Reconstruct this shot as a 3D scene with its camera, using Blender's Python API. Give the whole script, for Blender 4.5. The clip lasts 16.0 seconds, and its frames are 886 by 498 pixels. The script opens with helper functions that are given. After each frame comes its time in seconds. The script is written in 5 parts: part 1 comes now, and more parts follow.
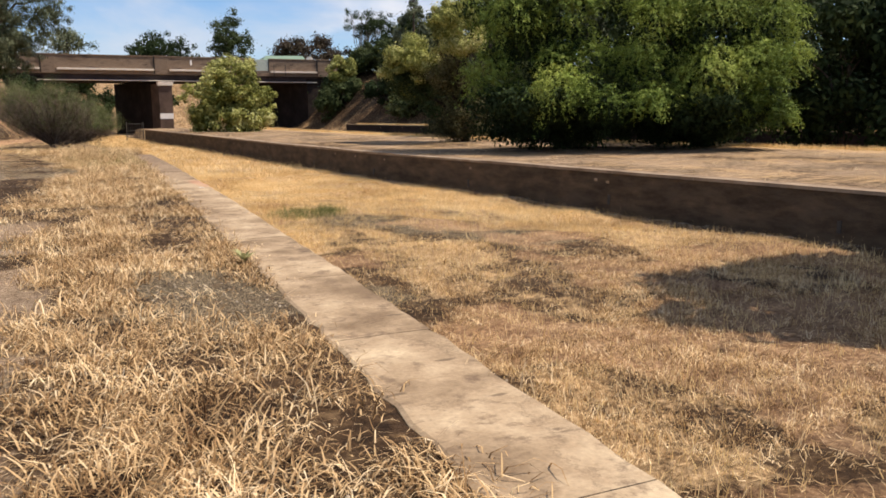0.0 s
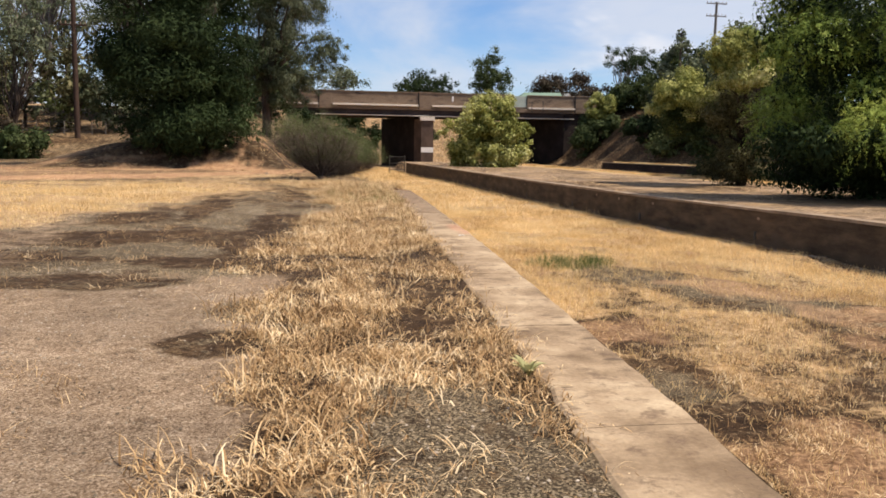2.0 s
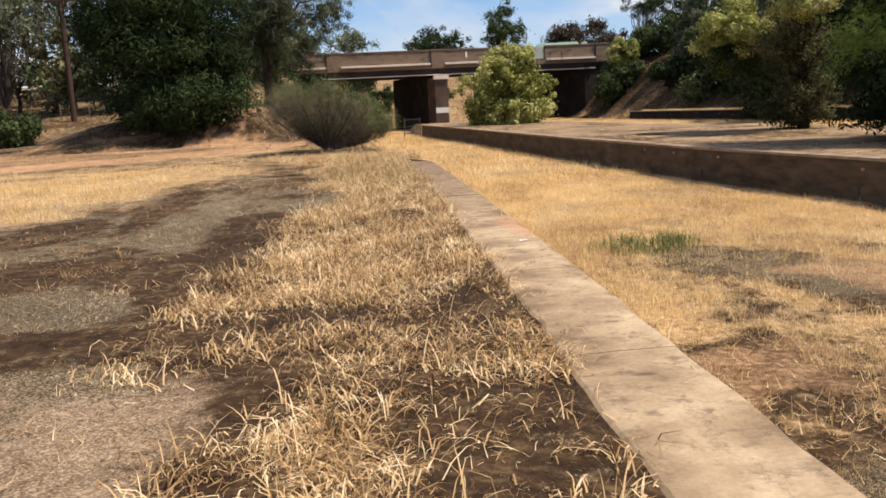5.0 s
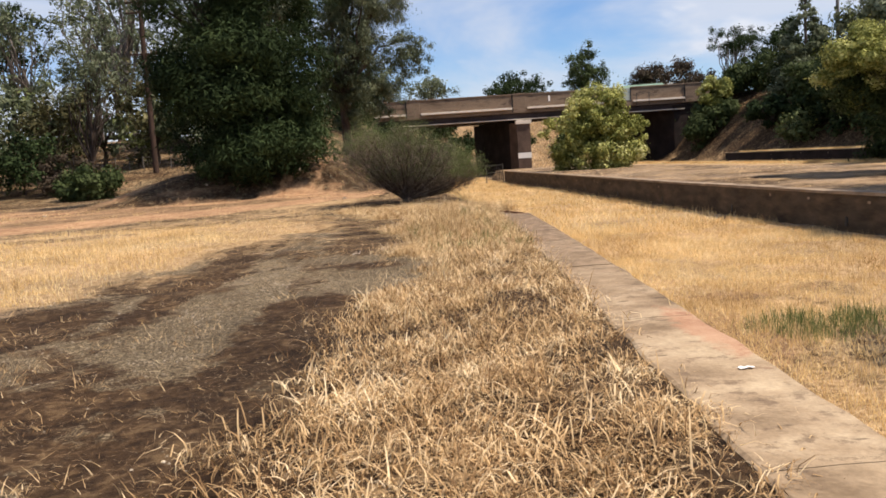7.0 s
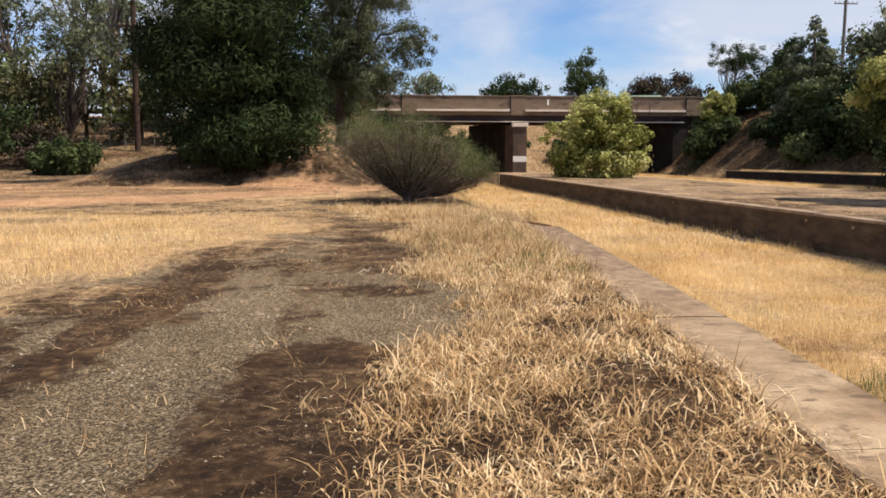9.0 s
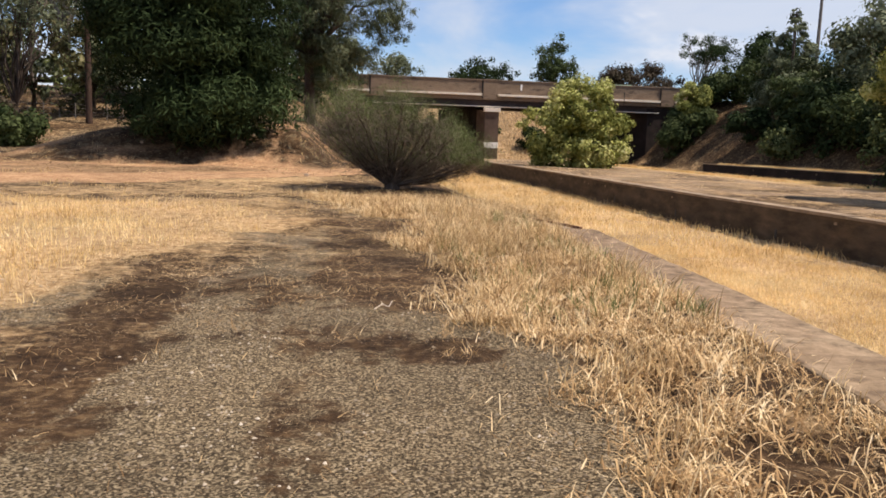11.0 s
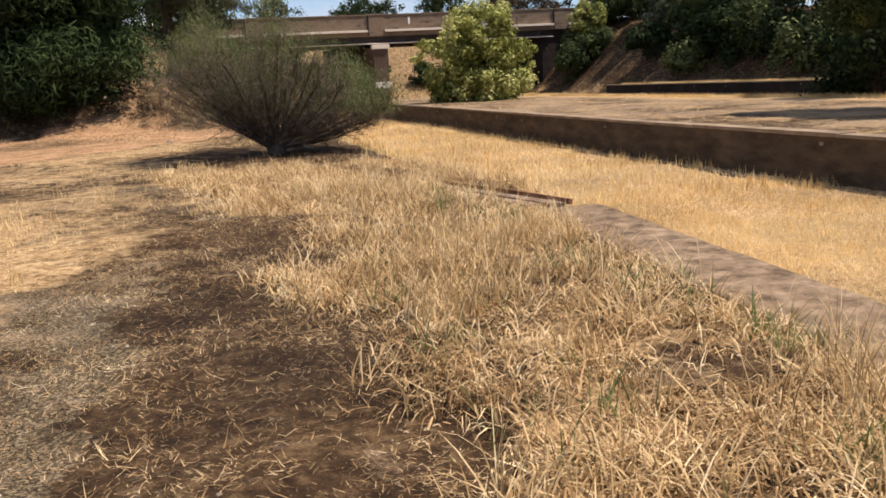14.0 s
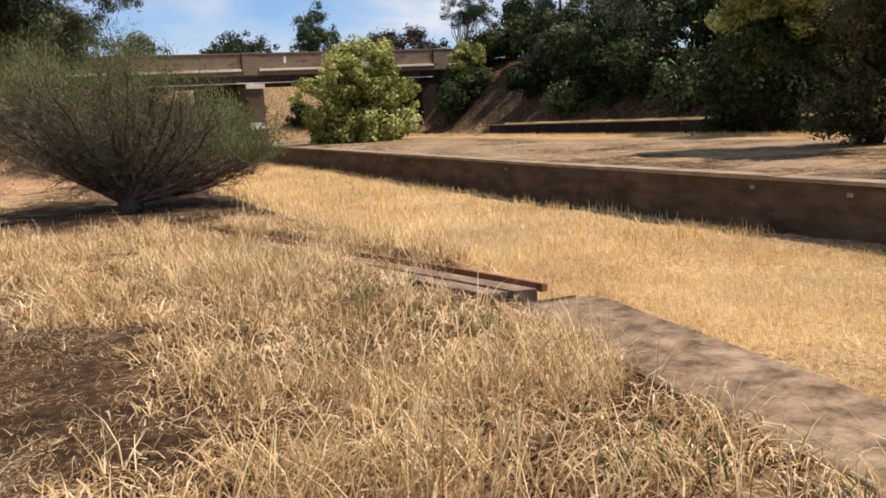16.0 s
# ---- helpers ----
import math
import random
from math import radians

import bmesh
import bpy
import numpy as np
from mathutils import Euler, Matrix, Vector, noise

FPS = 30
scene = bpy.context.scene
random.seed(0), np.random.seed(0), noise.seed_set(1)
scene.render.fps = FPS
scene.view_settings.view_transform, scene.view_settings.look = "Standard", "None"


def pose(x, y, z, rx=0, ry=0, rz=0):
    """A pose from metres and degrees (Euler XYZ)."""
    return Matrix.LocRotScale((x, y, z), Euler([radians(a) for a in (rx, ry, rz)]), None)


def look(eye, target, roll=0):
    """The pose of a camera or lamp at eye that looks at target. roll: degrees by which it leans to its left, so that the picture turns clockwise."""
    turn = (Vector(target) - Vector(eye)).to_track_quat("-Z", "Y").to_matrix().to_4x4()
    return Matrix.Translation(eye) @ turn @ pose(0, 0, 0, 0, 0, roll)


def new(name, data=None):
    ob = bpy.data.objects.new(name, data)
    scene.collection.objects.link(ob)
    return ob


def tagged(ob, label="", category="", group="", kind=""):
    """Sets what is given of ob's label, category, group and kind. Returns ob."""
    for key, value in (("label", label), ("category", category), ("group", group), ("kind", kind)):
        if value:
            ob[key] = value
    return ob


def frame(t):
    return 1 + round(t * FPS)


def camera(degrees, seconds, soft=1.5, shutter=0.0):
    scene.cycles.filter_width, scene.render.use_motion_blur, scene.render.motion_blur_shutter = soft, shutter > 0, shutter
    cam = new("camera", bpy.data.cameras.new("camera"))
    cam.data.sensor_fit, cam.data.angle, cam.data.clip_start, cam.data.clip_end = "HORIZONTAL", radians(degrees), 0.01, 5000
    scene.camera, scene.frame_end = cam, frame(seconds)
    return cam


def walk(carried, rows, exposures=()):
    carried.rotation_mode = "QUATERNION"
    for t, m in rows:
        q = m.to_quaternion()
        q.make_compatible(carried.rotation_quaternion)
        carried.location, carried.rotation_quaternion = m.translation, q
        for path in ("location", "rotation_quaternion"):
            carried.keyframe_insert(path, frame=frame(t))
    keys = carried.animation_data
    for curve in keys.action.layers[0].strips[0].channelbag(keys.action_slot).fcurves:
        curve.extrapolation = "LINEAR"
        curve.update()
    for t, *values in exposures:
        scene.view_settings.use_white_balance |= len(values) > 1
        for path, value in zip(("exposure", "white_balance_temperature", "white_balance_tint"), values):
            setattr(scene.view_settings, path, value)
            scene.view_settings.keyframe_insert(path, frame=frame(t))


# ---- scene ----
cam = camera(56.4, 16.0, soft=1.7)
PATH = [
    (0, (-0.75, 0.538, 1.242), (0.133, 2.302, 0.914), -0.3),
    (0.5, (-0.717, 1.028, 1.26), (0.143, 2.812, 0.98), 2.6),
    (1, (-0.686, 1.596, 1.252), (-0.068, 3.474, 0.95), 2.6),
    (1.5, (-0.598, 2.139, 1.25), (-0.182, 4.065, 0.909), 2.5),
    (2, (-0.432, 2.93, 1.276), (-0.101, 4.887, 1.031), 0.9),
    (2.5, (-0.29, 3.625, 1.282), (-0.001, 5.589, 1.037), 0.1),
    (3, (-0.156, 4.36, 1.261), (0.267, 6.294, 0.98), 0.5),
    (3.5, (-0.047, 4.946, 1.256), (0.369, 6.884, 0.991), 3.5),
    (4, (0.062, 5.629, 1.251), (0.425, 7.57, 0.933), -2.2),
    (4.5, (0.042, 6.359, 1.264), (0.466, 8.277, 0.884), -2.8),
    (5, (-0.018, 7.082, 1.279), (0.259, 9.034, 0.94), -2.8),
    (5.2, (-0.017, 7.379, 1.288), (0.203, 9.341, 0.97), -2.3),
    (7.3, (0.035, 10.638, 1.204), (0.127, 12.626, 0.999), -3.9),
    (7.5, (-0.024, 10.864, 1.19), (0.107, 12.85, 0.996), -3.6),
    (8, (-0.166, 11.477, 1.191), (-0.022, 13.468, 1.057), -1.0),
    (8.5, (-0.261, 12.075, 1.216), (-0.182, 14.071, 1.126), 1.8),
    (9, (-0.373, 12.706, 1.22), (-0.236, 14.689, 0.996), 0.1),
    (9.2, (-0.421, 12.95, 1.227), (-0.27, 14.927, 0.966), -0.7),
    (11.3, (-0.875, 16.035, 1.171), (-0.63, 18.003, 0.913), 2.5),
    (11.5, (-0.882, 16.347, 1.19), (-0.658, 18.319, 0.939), 3.4),
    (12, (-0.846, 17.042, 1.213), (-0.63, 19.018, 0.99), 2.6),
    (12.5, (-0.811, 17.845, 1.216), (-0.592, 19.821, 1.007), 0.6),
    (13, (-0.694, 18.546, 1.204), (-0.341, 20.502, 0.986), -0.3),
    (13.5, (-0.569, 19.293, 1.178), (-0.147, 21.222, 0.858), -1.6),
    (14, (-0.462, 19.987, 1.174), (-0.004, 21.892, 0.771), -3.0),
    (14.5, (-0.394, 20.591, 1.172), (0.182, 22.458, 0.744), -2.7),
    (15, (-0.303, 21.224, 1.164), (0.333, 23.065, 0.711), -3.3),
    (15.5, (-0.18, 21.888, 1.147), (0.51, 23.72, 0.737), -3.6),
    (16, (-0.076, 22.515, 1.151), (0.664, 24.344, 0.827), -3.1),
]
walk(cam, [(t, look(eye, target, roll)) for t, eye, target, roll in PATH])

# ---- light ----
world = bpy.data.worlds.new("sky")
scene.world = world
world.use_nodes = True
wn, wl = world.node_tree.nodes, world.node_tree.links
wn.clear()
SUN_EL, SUN_AZ = 60.0, 110.0            # degrees; azimuth clockwise from +y
sky = wn.new("ShaderNodeTexSky")
sky.sky_type, sky.sun_disc = "NISHITA", False
sky.sun_elevation, sky.sun_rotation = radians(SUN_EL), radians(SUN_AZ)
sky.air_density, sky.dust_density, sky.ozone_density = 1.0, 0.2, 5.0
tc = wn.new("ShaderNodeTexCoord")


def cloud(scale, stretch, turn, lo, hi, most, detail, warp):
    """A layer of cloud: how much of it covers the blue."""
    mp = wn.new("ShaderNodeMapping")
    mp.inputs["Scale"].default_value, mp.inputs["Rotation"].default_value = stretch, (0.0, 0.1, turn)
    cl = wn.new("ShaderNodeTexNoise")
    cl.inputs["Scale"].default_value, cl.inputs["Detail"].default_value, cl.inputs["Roughness"].default_value = scale, detail, 0.55
    cl.inputs["Distortion"].default_value = warp
    cr = wn.new("ShaderNodeValToRGB")
    cr.color_ramp.interpolation = "EASE"
    cr.color_ramp.elements[0].position, cr.color_ramp.elements[1].position = lo, hi
    cr.color_ramp.elements[1].color = (most, most, most, 1)
    wl.new(tc.outputs["Generated"], mp.inputs["Vector"])
    wl.new(mp.outputs["Vector"], cl.inputs["Vector"])
    wl.new(cl.outputs["Fac"], cr.inputs["Fac"])
    return cr.outputs["Color"]


def layer(fac, a, b, mode="MIX"):
    mx = wn.new("ShaderNodeMix")
    mx.data_type, mx.blend_type = "RGBA", mode
    for key, v in (("Factor", fac), ("A", a), ("B", b)):
        if isinstance(v, tuple):
            mx.inputs[key].default_value = (*v, 1)
        elif isinstance(v, float):
            mx.inputs[key].default_value = v
        else:
            wl.new(v, mx.inputs[key])
    return mx.outputs["Result"]


blue = layer(1.0, sky.outputs["Color"], (1.2, 1.34, 1.58), "MULTIPLY")
veiled = layer(cloud(1.9, (1.1, 1.1, 3.4), 0.9, 0.375, 0.62, 0.82, 6.0, 0.5), blue, (8.3, 8.7, 9.8))
puffed = layer(cloud(3.3, (1.0, 1.0, 2.6), 1.1, 0.58, 0.68, 0.85, 5.0, 0.2), veiled, (10.0, 10.1, 10.8))
bg = wn.new("ShaderNodeBackground")
bg.inputs["Strength"].default_value = 0.072
wo = wn.new("ShaderNodeOutputWorld")
wl.new(puffed, bg.inputs["Color"])
wl.new(bg.outputs["Background"], wo.inputs["Surface"])
sd = bpy.data.lights.new("sun", "SUN")
sd.energy, sd.angle, sd.color = 5.6, radians(0.55), (1.0, 0.862, 0.73)
sun = new("sun", sd)
sv = Vector((math.sin(radians(SUN_AZ)) * math.cos(radians(SUN_EL)), math.cos(radians(SUN_AZ)) * math.cos(radians(SUN_EL)), math.sin(radians(SUN_EL))))
sun.matrix_world = look(sv * 60, (0, 0, 0))
scene.view_settings.exposure = 0.28

# ---- materials ----
def ramp(nt, colours, lo=0.3, hi=0.7):
    r = nt.nodes.new("ShaderNodeValToRGB")
    e = r.color_ramp.elements
    while len(e) < len(colours):
        e.new(0.5)
    for i, c in enumerate(colours):
        e[i].position = lo + (hi - lo) * i / max(1, len(colours) - 1)
        e[i].color = (*c, 1)
    return r


def noise_tex(nt, vec, scale, detail=6.0, rough=0.6):
    n = nt.nodes.new("ShaderNodeTexNoise")
    n.inputs["Scale"].default_value, n.inputs["Detail"].default_value, n.inputs["Roughness"].default_value = scale, detail, rough
    nt.links.new(vec, n.inputs["Vector"])
    return n


def blend(nt, fac, a, b, mode="MIX"):
    m = nt.nodes.new("ShaderNodeMix")
    m.data_type, m.blend_type = "RGBA", mode
    for key, v in (("Factor", fac), ("A", a), ("B", b)):
        if isinstance(v, (int, float)):
            m.inputs[key].default_value = v
        elif isinstance(v, tuple):
            m.inputs[key].default_value = (*v, 1)
        else:
            nt.links.new(v, m.inputs[key])
    return m.outputs["Result"]


def base_mat(name):
    m = bpy.data.materials.new(name)
    m.use_nodes = True
    nt = m.node_tree
    nt.nodes.clear()
    out = nt.nodes.new("ShaderNodeOutputMaterial")
    p = nt.nodes.new("ShaderNodeBsdfPrincipled")
    nt.links.new(p.outputs["BSDF"], out.inputs["Surface"])
    co = nt.nodes.new("ShaderNodeTexCoord").outputs["Object"]
    return m, nt, p, out, co


def bump(nt, p, height, strength, dist=0.02):
    b = nt.nodes.new("ShaderNodeBump")
    b.inputs["Strength"].default_value, b.inputs["Distance"].default_value = strength, dist
    nt.links.new(height, b.inputs["Height"])
    nt.links.new(b.outputs["Normal"], p.inputs["Normal"])


def rough_mat(name, colours, scale=2.0, fine=30.0, rough=0.9, relief=0.4, dist=0.02, metal=0.0, stain=None, stain_scale=0.6, stretch=(1, 1, 1)):
    m, nt, p, out, co = base_mat(name)
    if stretch != (1, 1, 1):
        q = nt.nodes.new("ShaderNodeMapping")
        q.inputs["Scale"].default_value = stretch
        nt.links.new(co, q.inputs["Vector"])
        co = q.outputs["Vector"]
    a, b = noise_tex(nt, co, scale), noise_tex(nt, co, fine, 4.0)
    r = ramp(nt, colours)
    nt.links.new(a.outputs["Fac"], r.inputs["Fac"])
    col = blend(nt, 0.45, r.outputs["Color"], b.outputs["Fac"], "OVERLAY")
    if stain:
        s = noise_tex(nt, co, stain_scale, 8.0, 0.7)
        sr = ramp(nt, [(0, 0, 0), (1, 1, 1)], 0.5, 0.66)
        nt.links.new(s.outputs["Fac"], sr.inputs["Fac"])
        col = blend(nt, sr.outputs["Color"], col, stain)
    nt.links.new(col, p.inputs["Base Color"])
    p.inputs["Roughness"].default_value, p.inputs["Metallic"].default_value = rough, metal
    p.inputs["Specular IOR Level"].default_value = 0.25
    bump(nt, p, b.outputs["Fac"], relief, dist)
    return m


def blade_mat(name, colours, through_light=0.35, rough=0.7, patch=0.5, vary=0.5):
    """Leaves or blades: each island its own tone, with patches across the stand, and light passing through."""
    m, nt, p, out, co = base_mat(name)
    g = nt.nodes.new("ShaderNodeNewGeometry")
    r = ramp(nt, colours, 0.0, 1.0)
    n = noise_tex(nt, co, patch, 3.0)
    mm = nt.nodes.new("ShaderNodeMath")
    mm.operation = "MULTIPLY_ADD"
    mm.inputs[1].default_value = vary
    a2 = nt.nodes.new("ShaderNodeMath")
    a2.operation = "MULTIPLY_ADD"
    a2.inputs[1].default_value, a2.inputs[2].default_value = 1.6, -0.3 - vary / 2
    nt.links.new(n.outputs["Fac"], a2.inputs[0])
    nt.links.new(g.outputs["Random Per Island"], mm.inputs[0])
    nt.links.new(a2.outputs[0], mm.inputs[2])
    nt.links.new(mm.outputs[0], r.inputs["Fac"])
    nt.links.new(r.outputs["Color"], p.inputs["Base Color"])
    p.inputs["Roughness"].default_value = rough
    p.inputs["Specular IOR Level"].default_value = 0.08
    t = nt.nodes.new("ShaderNodeBsdfTranslucent")
    nt.links.new(r.outputs["Color"], t.inputs["Color"])
    ms = nt.nodes.new("ShaderNodeMixShader")
    ms.inputs[0].default_value = through_light
    nt.links.new(p.outputs["BSDF"], ms.inputs[1])
    nt.links.new(t.outputs["BSDF"], ms.inputs[2])
    nt.links.new(ms.outputs[0], out.inputs["Surface"])
    return m


def ground_mat():
    m, nt, p, out, co = base_mat("ground_soil")

    def attr(name):
        a = nt.nodes.new("ShaderNodeAttribute")
        a.attribute_name = name
        return a.outputs["Fac"]
    big, mid, fine, grit = noise_tex(nt, co, 0.35, 8.0, 0.65), noise_tex(nt, co, 2.2, 8.0, 0.68), noise_tex(nt, co, 14.0, 6.0, 0.65), noise_tex(nt, co, 75.0, 3.0)
    soil = ramp(nt, [(0.022, 0.0122, 0.0058), (0.055, 0.0315, 0.015), (0.145, 0.094, 0.048)], 0.41, 0.62)
    sm = blend(nt, 0.55, mid.outputs["Fac"], fine.outputs["Fac"])
    nt.links.new(sm, soil.inputs["Fac"])
    gravel = ramp(nt, [(0.027, 0.0195, 0.011), (0.095, 0.071, 0.042), (0.35, 0.28, 0.178)], 0.28, 0.72)
    peb = nt.nodes.new("ShaderNodeTexVoronoi")
    peb.inputs["Scale"].default_value = 105.0
    nt.links.new(co, peb.inputs["Vector"])
    bw = nt.nodes.new("ShaderNodeRGBToBW")
    nt.links.new(peb.outputs["Color"], bw.inputs[0])
    stones = blend(nt, 0.55, grit.outputs["Fac"], bw.outputs[0])
    nt.links.new(stones, gravel.inputs["Fac"])
    straw = ramp(nt, [(0.17, 0.105, 0.052), (0.39, 0.262, 0.135), (0.57, 0.42, 0.24)], 0.33, 0.64)
    nt.links.new(fine.outputs["Fac"], straw.inputs["Fac"])
    red = ramp(nt, [(0.16, 0.085, 0.046), (0.36, 0.215, 0.118), (0.54, 0.36, 0.205)], 0.36, 0.62)
    nt.links.new(sm, red.inputs["Fac"])

    crumb = noise_tex(nt, co, 3.2, 12.0, 0.78)

    def edge(name, amount=0.55, tex=None, soft=0.2):
        """The zone's mask, frayed by noise."""
        s = nt.nodes.new("ShaderNodeMath")
        s.operation = "MULTIPLY_ADD"
        c = nt.nodes.new("ShaderNodeMath")
        c.operation = "SUBTRACT"
        c.inputs[1].default_value = 0.5
        nt.links.new((tex or fine).outputs["Fac"], c.inputs[0])
        nt.links.new(c.outputs[0], s.inputs[0])
        s.inputs[1].default_value = amount
        nt.links.new(attr(name), s.inputs[2])
        r = ramp(nt, [(0, 0, 0), (1, 1, 1)], 0.5 - soft, 0.5 + soft)
        nt.links.new(s.outputs[0], r.inputs["Fac"])
        return r.outputs["Color"]
    col = blend(nt, edge("gravel", 3.0, crumb, 0.14), soil.outputs["Color"], gravel.outputs["Color"])
    pale = ramp(nt, [(0.10, 0.065, 0.038), (0.25, 0.178, 0.115), (0.47, 0.37, 0.26)], 0.36, 0.64)
    nt.links.new(blend(nt, 0.5, stones, sm), pale.inputs["Fac"])
    col = blend(nt, edge("pale", 2.0, crumb, 0.2), col, pale.outputs["Color"])
    col = blend(nt, edge("straw", 2.0, crumb, 0.2), col, straw.outputs["Color"])
    col = blend(nt, edge("red", 0.4), col, red.outputs["Color"])
    vr = ramp(nt, [(0.72, 0.72, 0.72), (1.15, 1.12, 1.08)], 0.35, 0.65)
    nt.links.new(big.outputs["Fac"], vr.inputs["Fac"])
    col = blend(nt, 1.0, col, vr.outputs["Color"], "MULTIPLY")
    nt.links.new(col, p.inputs["Base Color"])
    p.inputs["Roughness"].default_value = 0.95
    p.inputs["Specular IOR Level"].default_value = 0.15
    add = nt.nodes.new("ShaderNodeMath")
    add.operation = "ADD"
    nt.links.new(fine.outputs["Fac"], add.inputs[0])
    nt.links.new(grit.outputs["Fac"], add.inputs[1])
    lump = nt.nodes.new("ShaderNodeMath")
    lump.operation = "MULTIPLY_ADD"
    lump.inputs[1].default_value = 1.6
    nt.links.new(crumb.outputs["Fac"], lump.inputs[0])
    nt.links.new(add.outputs[0], lump.inputs[2])
    bump(nt, p, lump.outputs[0], 0.65, 0.03)
    return m


def coping_mat():
    m, nt, p, out, co = base_mat("worn_concrete")
    a, b, c = noise_tex(nt, co, 1.3, 8.0, 0.65), noise_tex(nt, co, 40.0, 5.0), noise_tex(nt, co, 6.5, 8.0, 0.72)
    r = ramp(nt, [(0.17, 0.118, 0.07), (0.31, 0.228, 0.142), (0.45, 0.353, 0.23)], 0.36, 0.64)
    nt.links.new(a.outputs["Fac"], r.inputs["Fac"])
    col = blend(nt, 0.35, r.outputs["Color"], b.outputs["Fac"], "OVERLAY")
    d = ramp(nt, [(0.7, 0.7, 0.7), (0, 0, 0)], 0.36, 0.46)
    nt.links.new(c.outputs["Fac"], d.inputs["Fac"])
    col = blend(nt, d.outputs["Color"], col, (0.12, 0.08, 0.052))
    sp = nt.nodes.new("ShaderNodeSeparateXYZ")
    nt.links.new(co, sp.inputs[0])
    so = nt.nodes.new("ShaderNodeMath")
    so.operation = "MULTIPLY_ADD"
    so.inputs[1].default_value = 9.0
    nt.links.new(a.outputs["Fac"], so.inputs[0])
    nt.links.new(sp.outputs["Y"], so.inputs[2])
    dv = nt.nodes.new("ShaderNodeMath")
    dv.operation = "MULTIPLY"
    dv.inputs[1].default_value = 0.02
    nt.links.new(so.outputs[0], dv.inputs[0])
    mott = ramp(nt, [(0.06, 0.038, 0.023), (0.16, 0.108, 0.068), (0.29, 0.205, 0.137)], 0.38, 0.62)
    nt.links.new(c.outputs["Fac"], mott.inputs["Fac"])
    ys = ramp(nt, [(0, 0, 0), (0.85, 0.85, 0.85)], 0.40, 0.56)
    nt.links.new(dv.outputs[0], ys.inputs["Fac"])
    col = blend(nt, ys.outputs["Color"], col, mott.outputs["Color"])
    # hairline cracks and run-off marks across the slabs
    wv = nt.nodes.new("ShaderNodeVectorMath")
    wv.operation = "MULTIPLY_ADD"
    wv.inputs[1].default_value = (0.35, 0.35, 0.35)
    nt.links.new(c.outputs["Color"], wv.inputs[0])
    nt.links.new(co, wv.inputs[2])
    vo = nt.nodes.new("ShaderNodeTexVoronoi")
    vo.feature = "DISTANCE_TO_EDGE"
    vo.inputs["Scale"].default_value = 0.75
    nt.links.new(wv.outputs["Vector"], vo.inputs["Vector"])
    ck = ramp(nt, [(0.4, 0.4, 0.4), (0, 0, 0)], 0.0, 0.008)
    nt.links.new(vo.outputs["Distance"], ck.inputs["Fac"])
    col = blend(nt, ck.outputs["Color"], col, (0.07, 0.048, 0.032))
    qm = nt.nodes.new("ShaderNodeMapping")
    qm.inputs["Scale"].default_value = (1.6, 4.5, 1)
    nt.links.new(co, qm.inputs["Vector"])
    rn = noise_tex(nt, qm.outputs["Vector"], 1.0, 7.0, 0.7)
    rk = ramp(nt, [(0, 0, 0), (0.5, 0.5, 0.5)], 0.59, 0.64)
    nt.links.new(rn.outputs["Fac"], rk.inputs["Fac"])
    col = blend(nt, rk.outputs["Color"], col, (0.13, 0.09, 0.058))
    # small dark pits, longer across the slabs than along them
    pm = nt.nodes.new("ShaderNodeMapping")
    pm.inputs["Scale"].default_value = (0.62, 1.9, 1)
    nt.links.new(co, pm.inputs["Vector"])
    pv = nt.nodes.new("ShaderNodeTexVoronoi")
    pv.inputs["Scale"].default_value = 3.4
    nt.links.new(pm.outputs["Vector"], pv.inputs["Vector"])
    pb = nt.nodes.new("ShaderNodeMath")
    pb.operation = "MULTIPLY_ADD"
    pb.inputs[1].default_value = 0.55
    nt.links.new(a.outputs["Fac"], pb.inputs[0])
    nt.links.new(pv.outputs["Distance"], pb.inputs[2])
    pk = ramp(nt, [(0.7, 0.7, 0.7), (0, 0, 0)], 0.37, 0.41)
    nt.links.new(pb.outputs[0], pk.inputs["Fac"])
    col = blend(nt, pk.outputs["Color"], col, (0.095, 0.066, 0.043))
    # a brick-red stain by the edge
    q = nt.nodes.new("ShaderNodeVectorMath")
    q.operation = "MULTIPLY_ADD"
    q.inputs[1].default_value, q.inputs[2].default_value = (3.2, 0.55, 1), (-1.92 * 3.2, -15.4 * 0.55, 0)
    nt.links.new(co, q.inputs[0])
    ln = nt.nodes.new("ShaderNodeVectorMath")
    ln.operation = "LENGTH"
    nt.links.new(q.outputs["Vector"], ln.inputs[0])
    ad = nt.nodes.new("ShaderNodeMath")
    ad.operation = "MULTIPLY_ADD"
    ad.inputs[1].default_value = 1.0
    nt.links.new(c.outputs["Fac"], ad.inputs[0])
    nt.links.new(ln.outputs["Value"], ad.inputs[2])
    rr = ramp(nt, [(0.5, 0.5, 0.5), (0, 0, 0)], 0.8, 1.45)
    nt.links.new(ad.outputs[0], rr.inputs["Fac"])
    col = blend(nt, rr.outputs["Color"], col, (0.40, 0.19, 0.11))
    nt.links.new(col, p.inputs["Base Color"])
    p.inputs["Roughness"].default_value = 0.88
    p.inputs["Specular IOR Level"].default_value = 0.2
    bump(nt, p, b.outputs["Fac"], 0.35, 0.01)
    return m


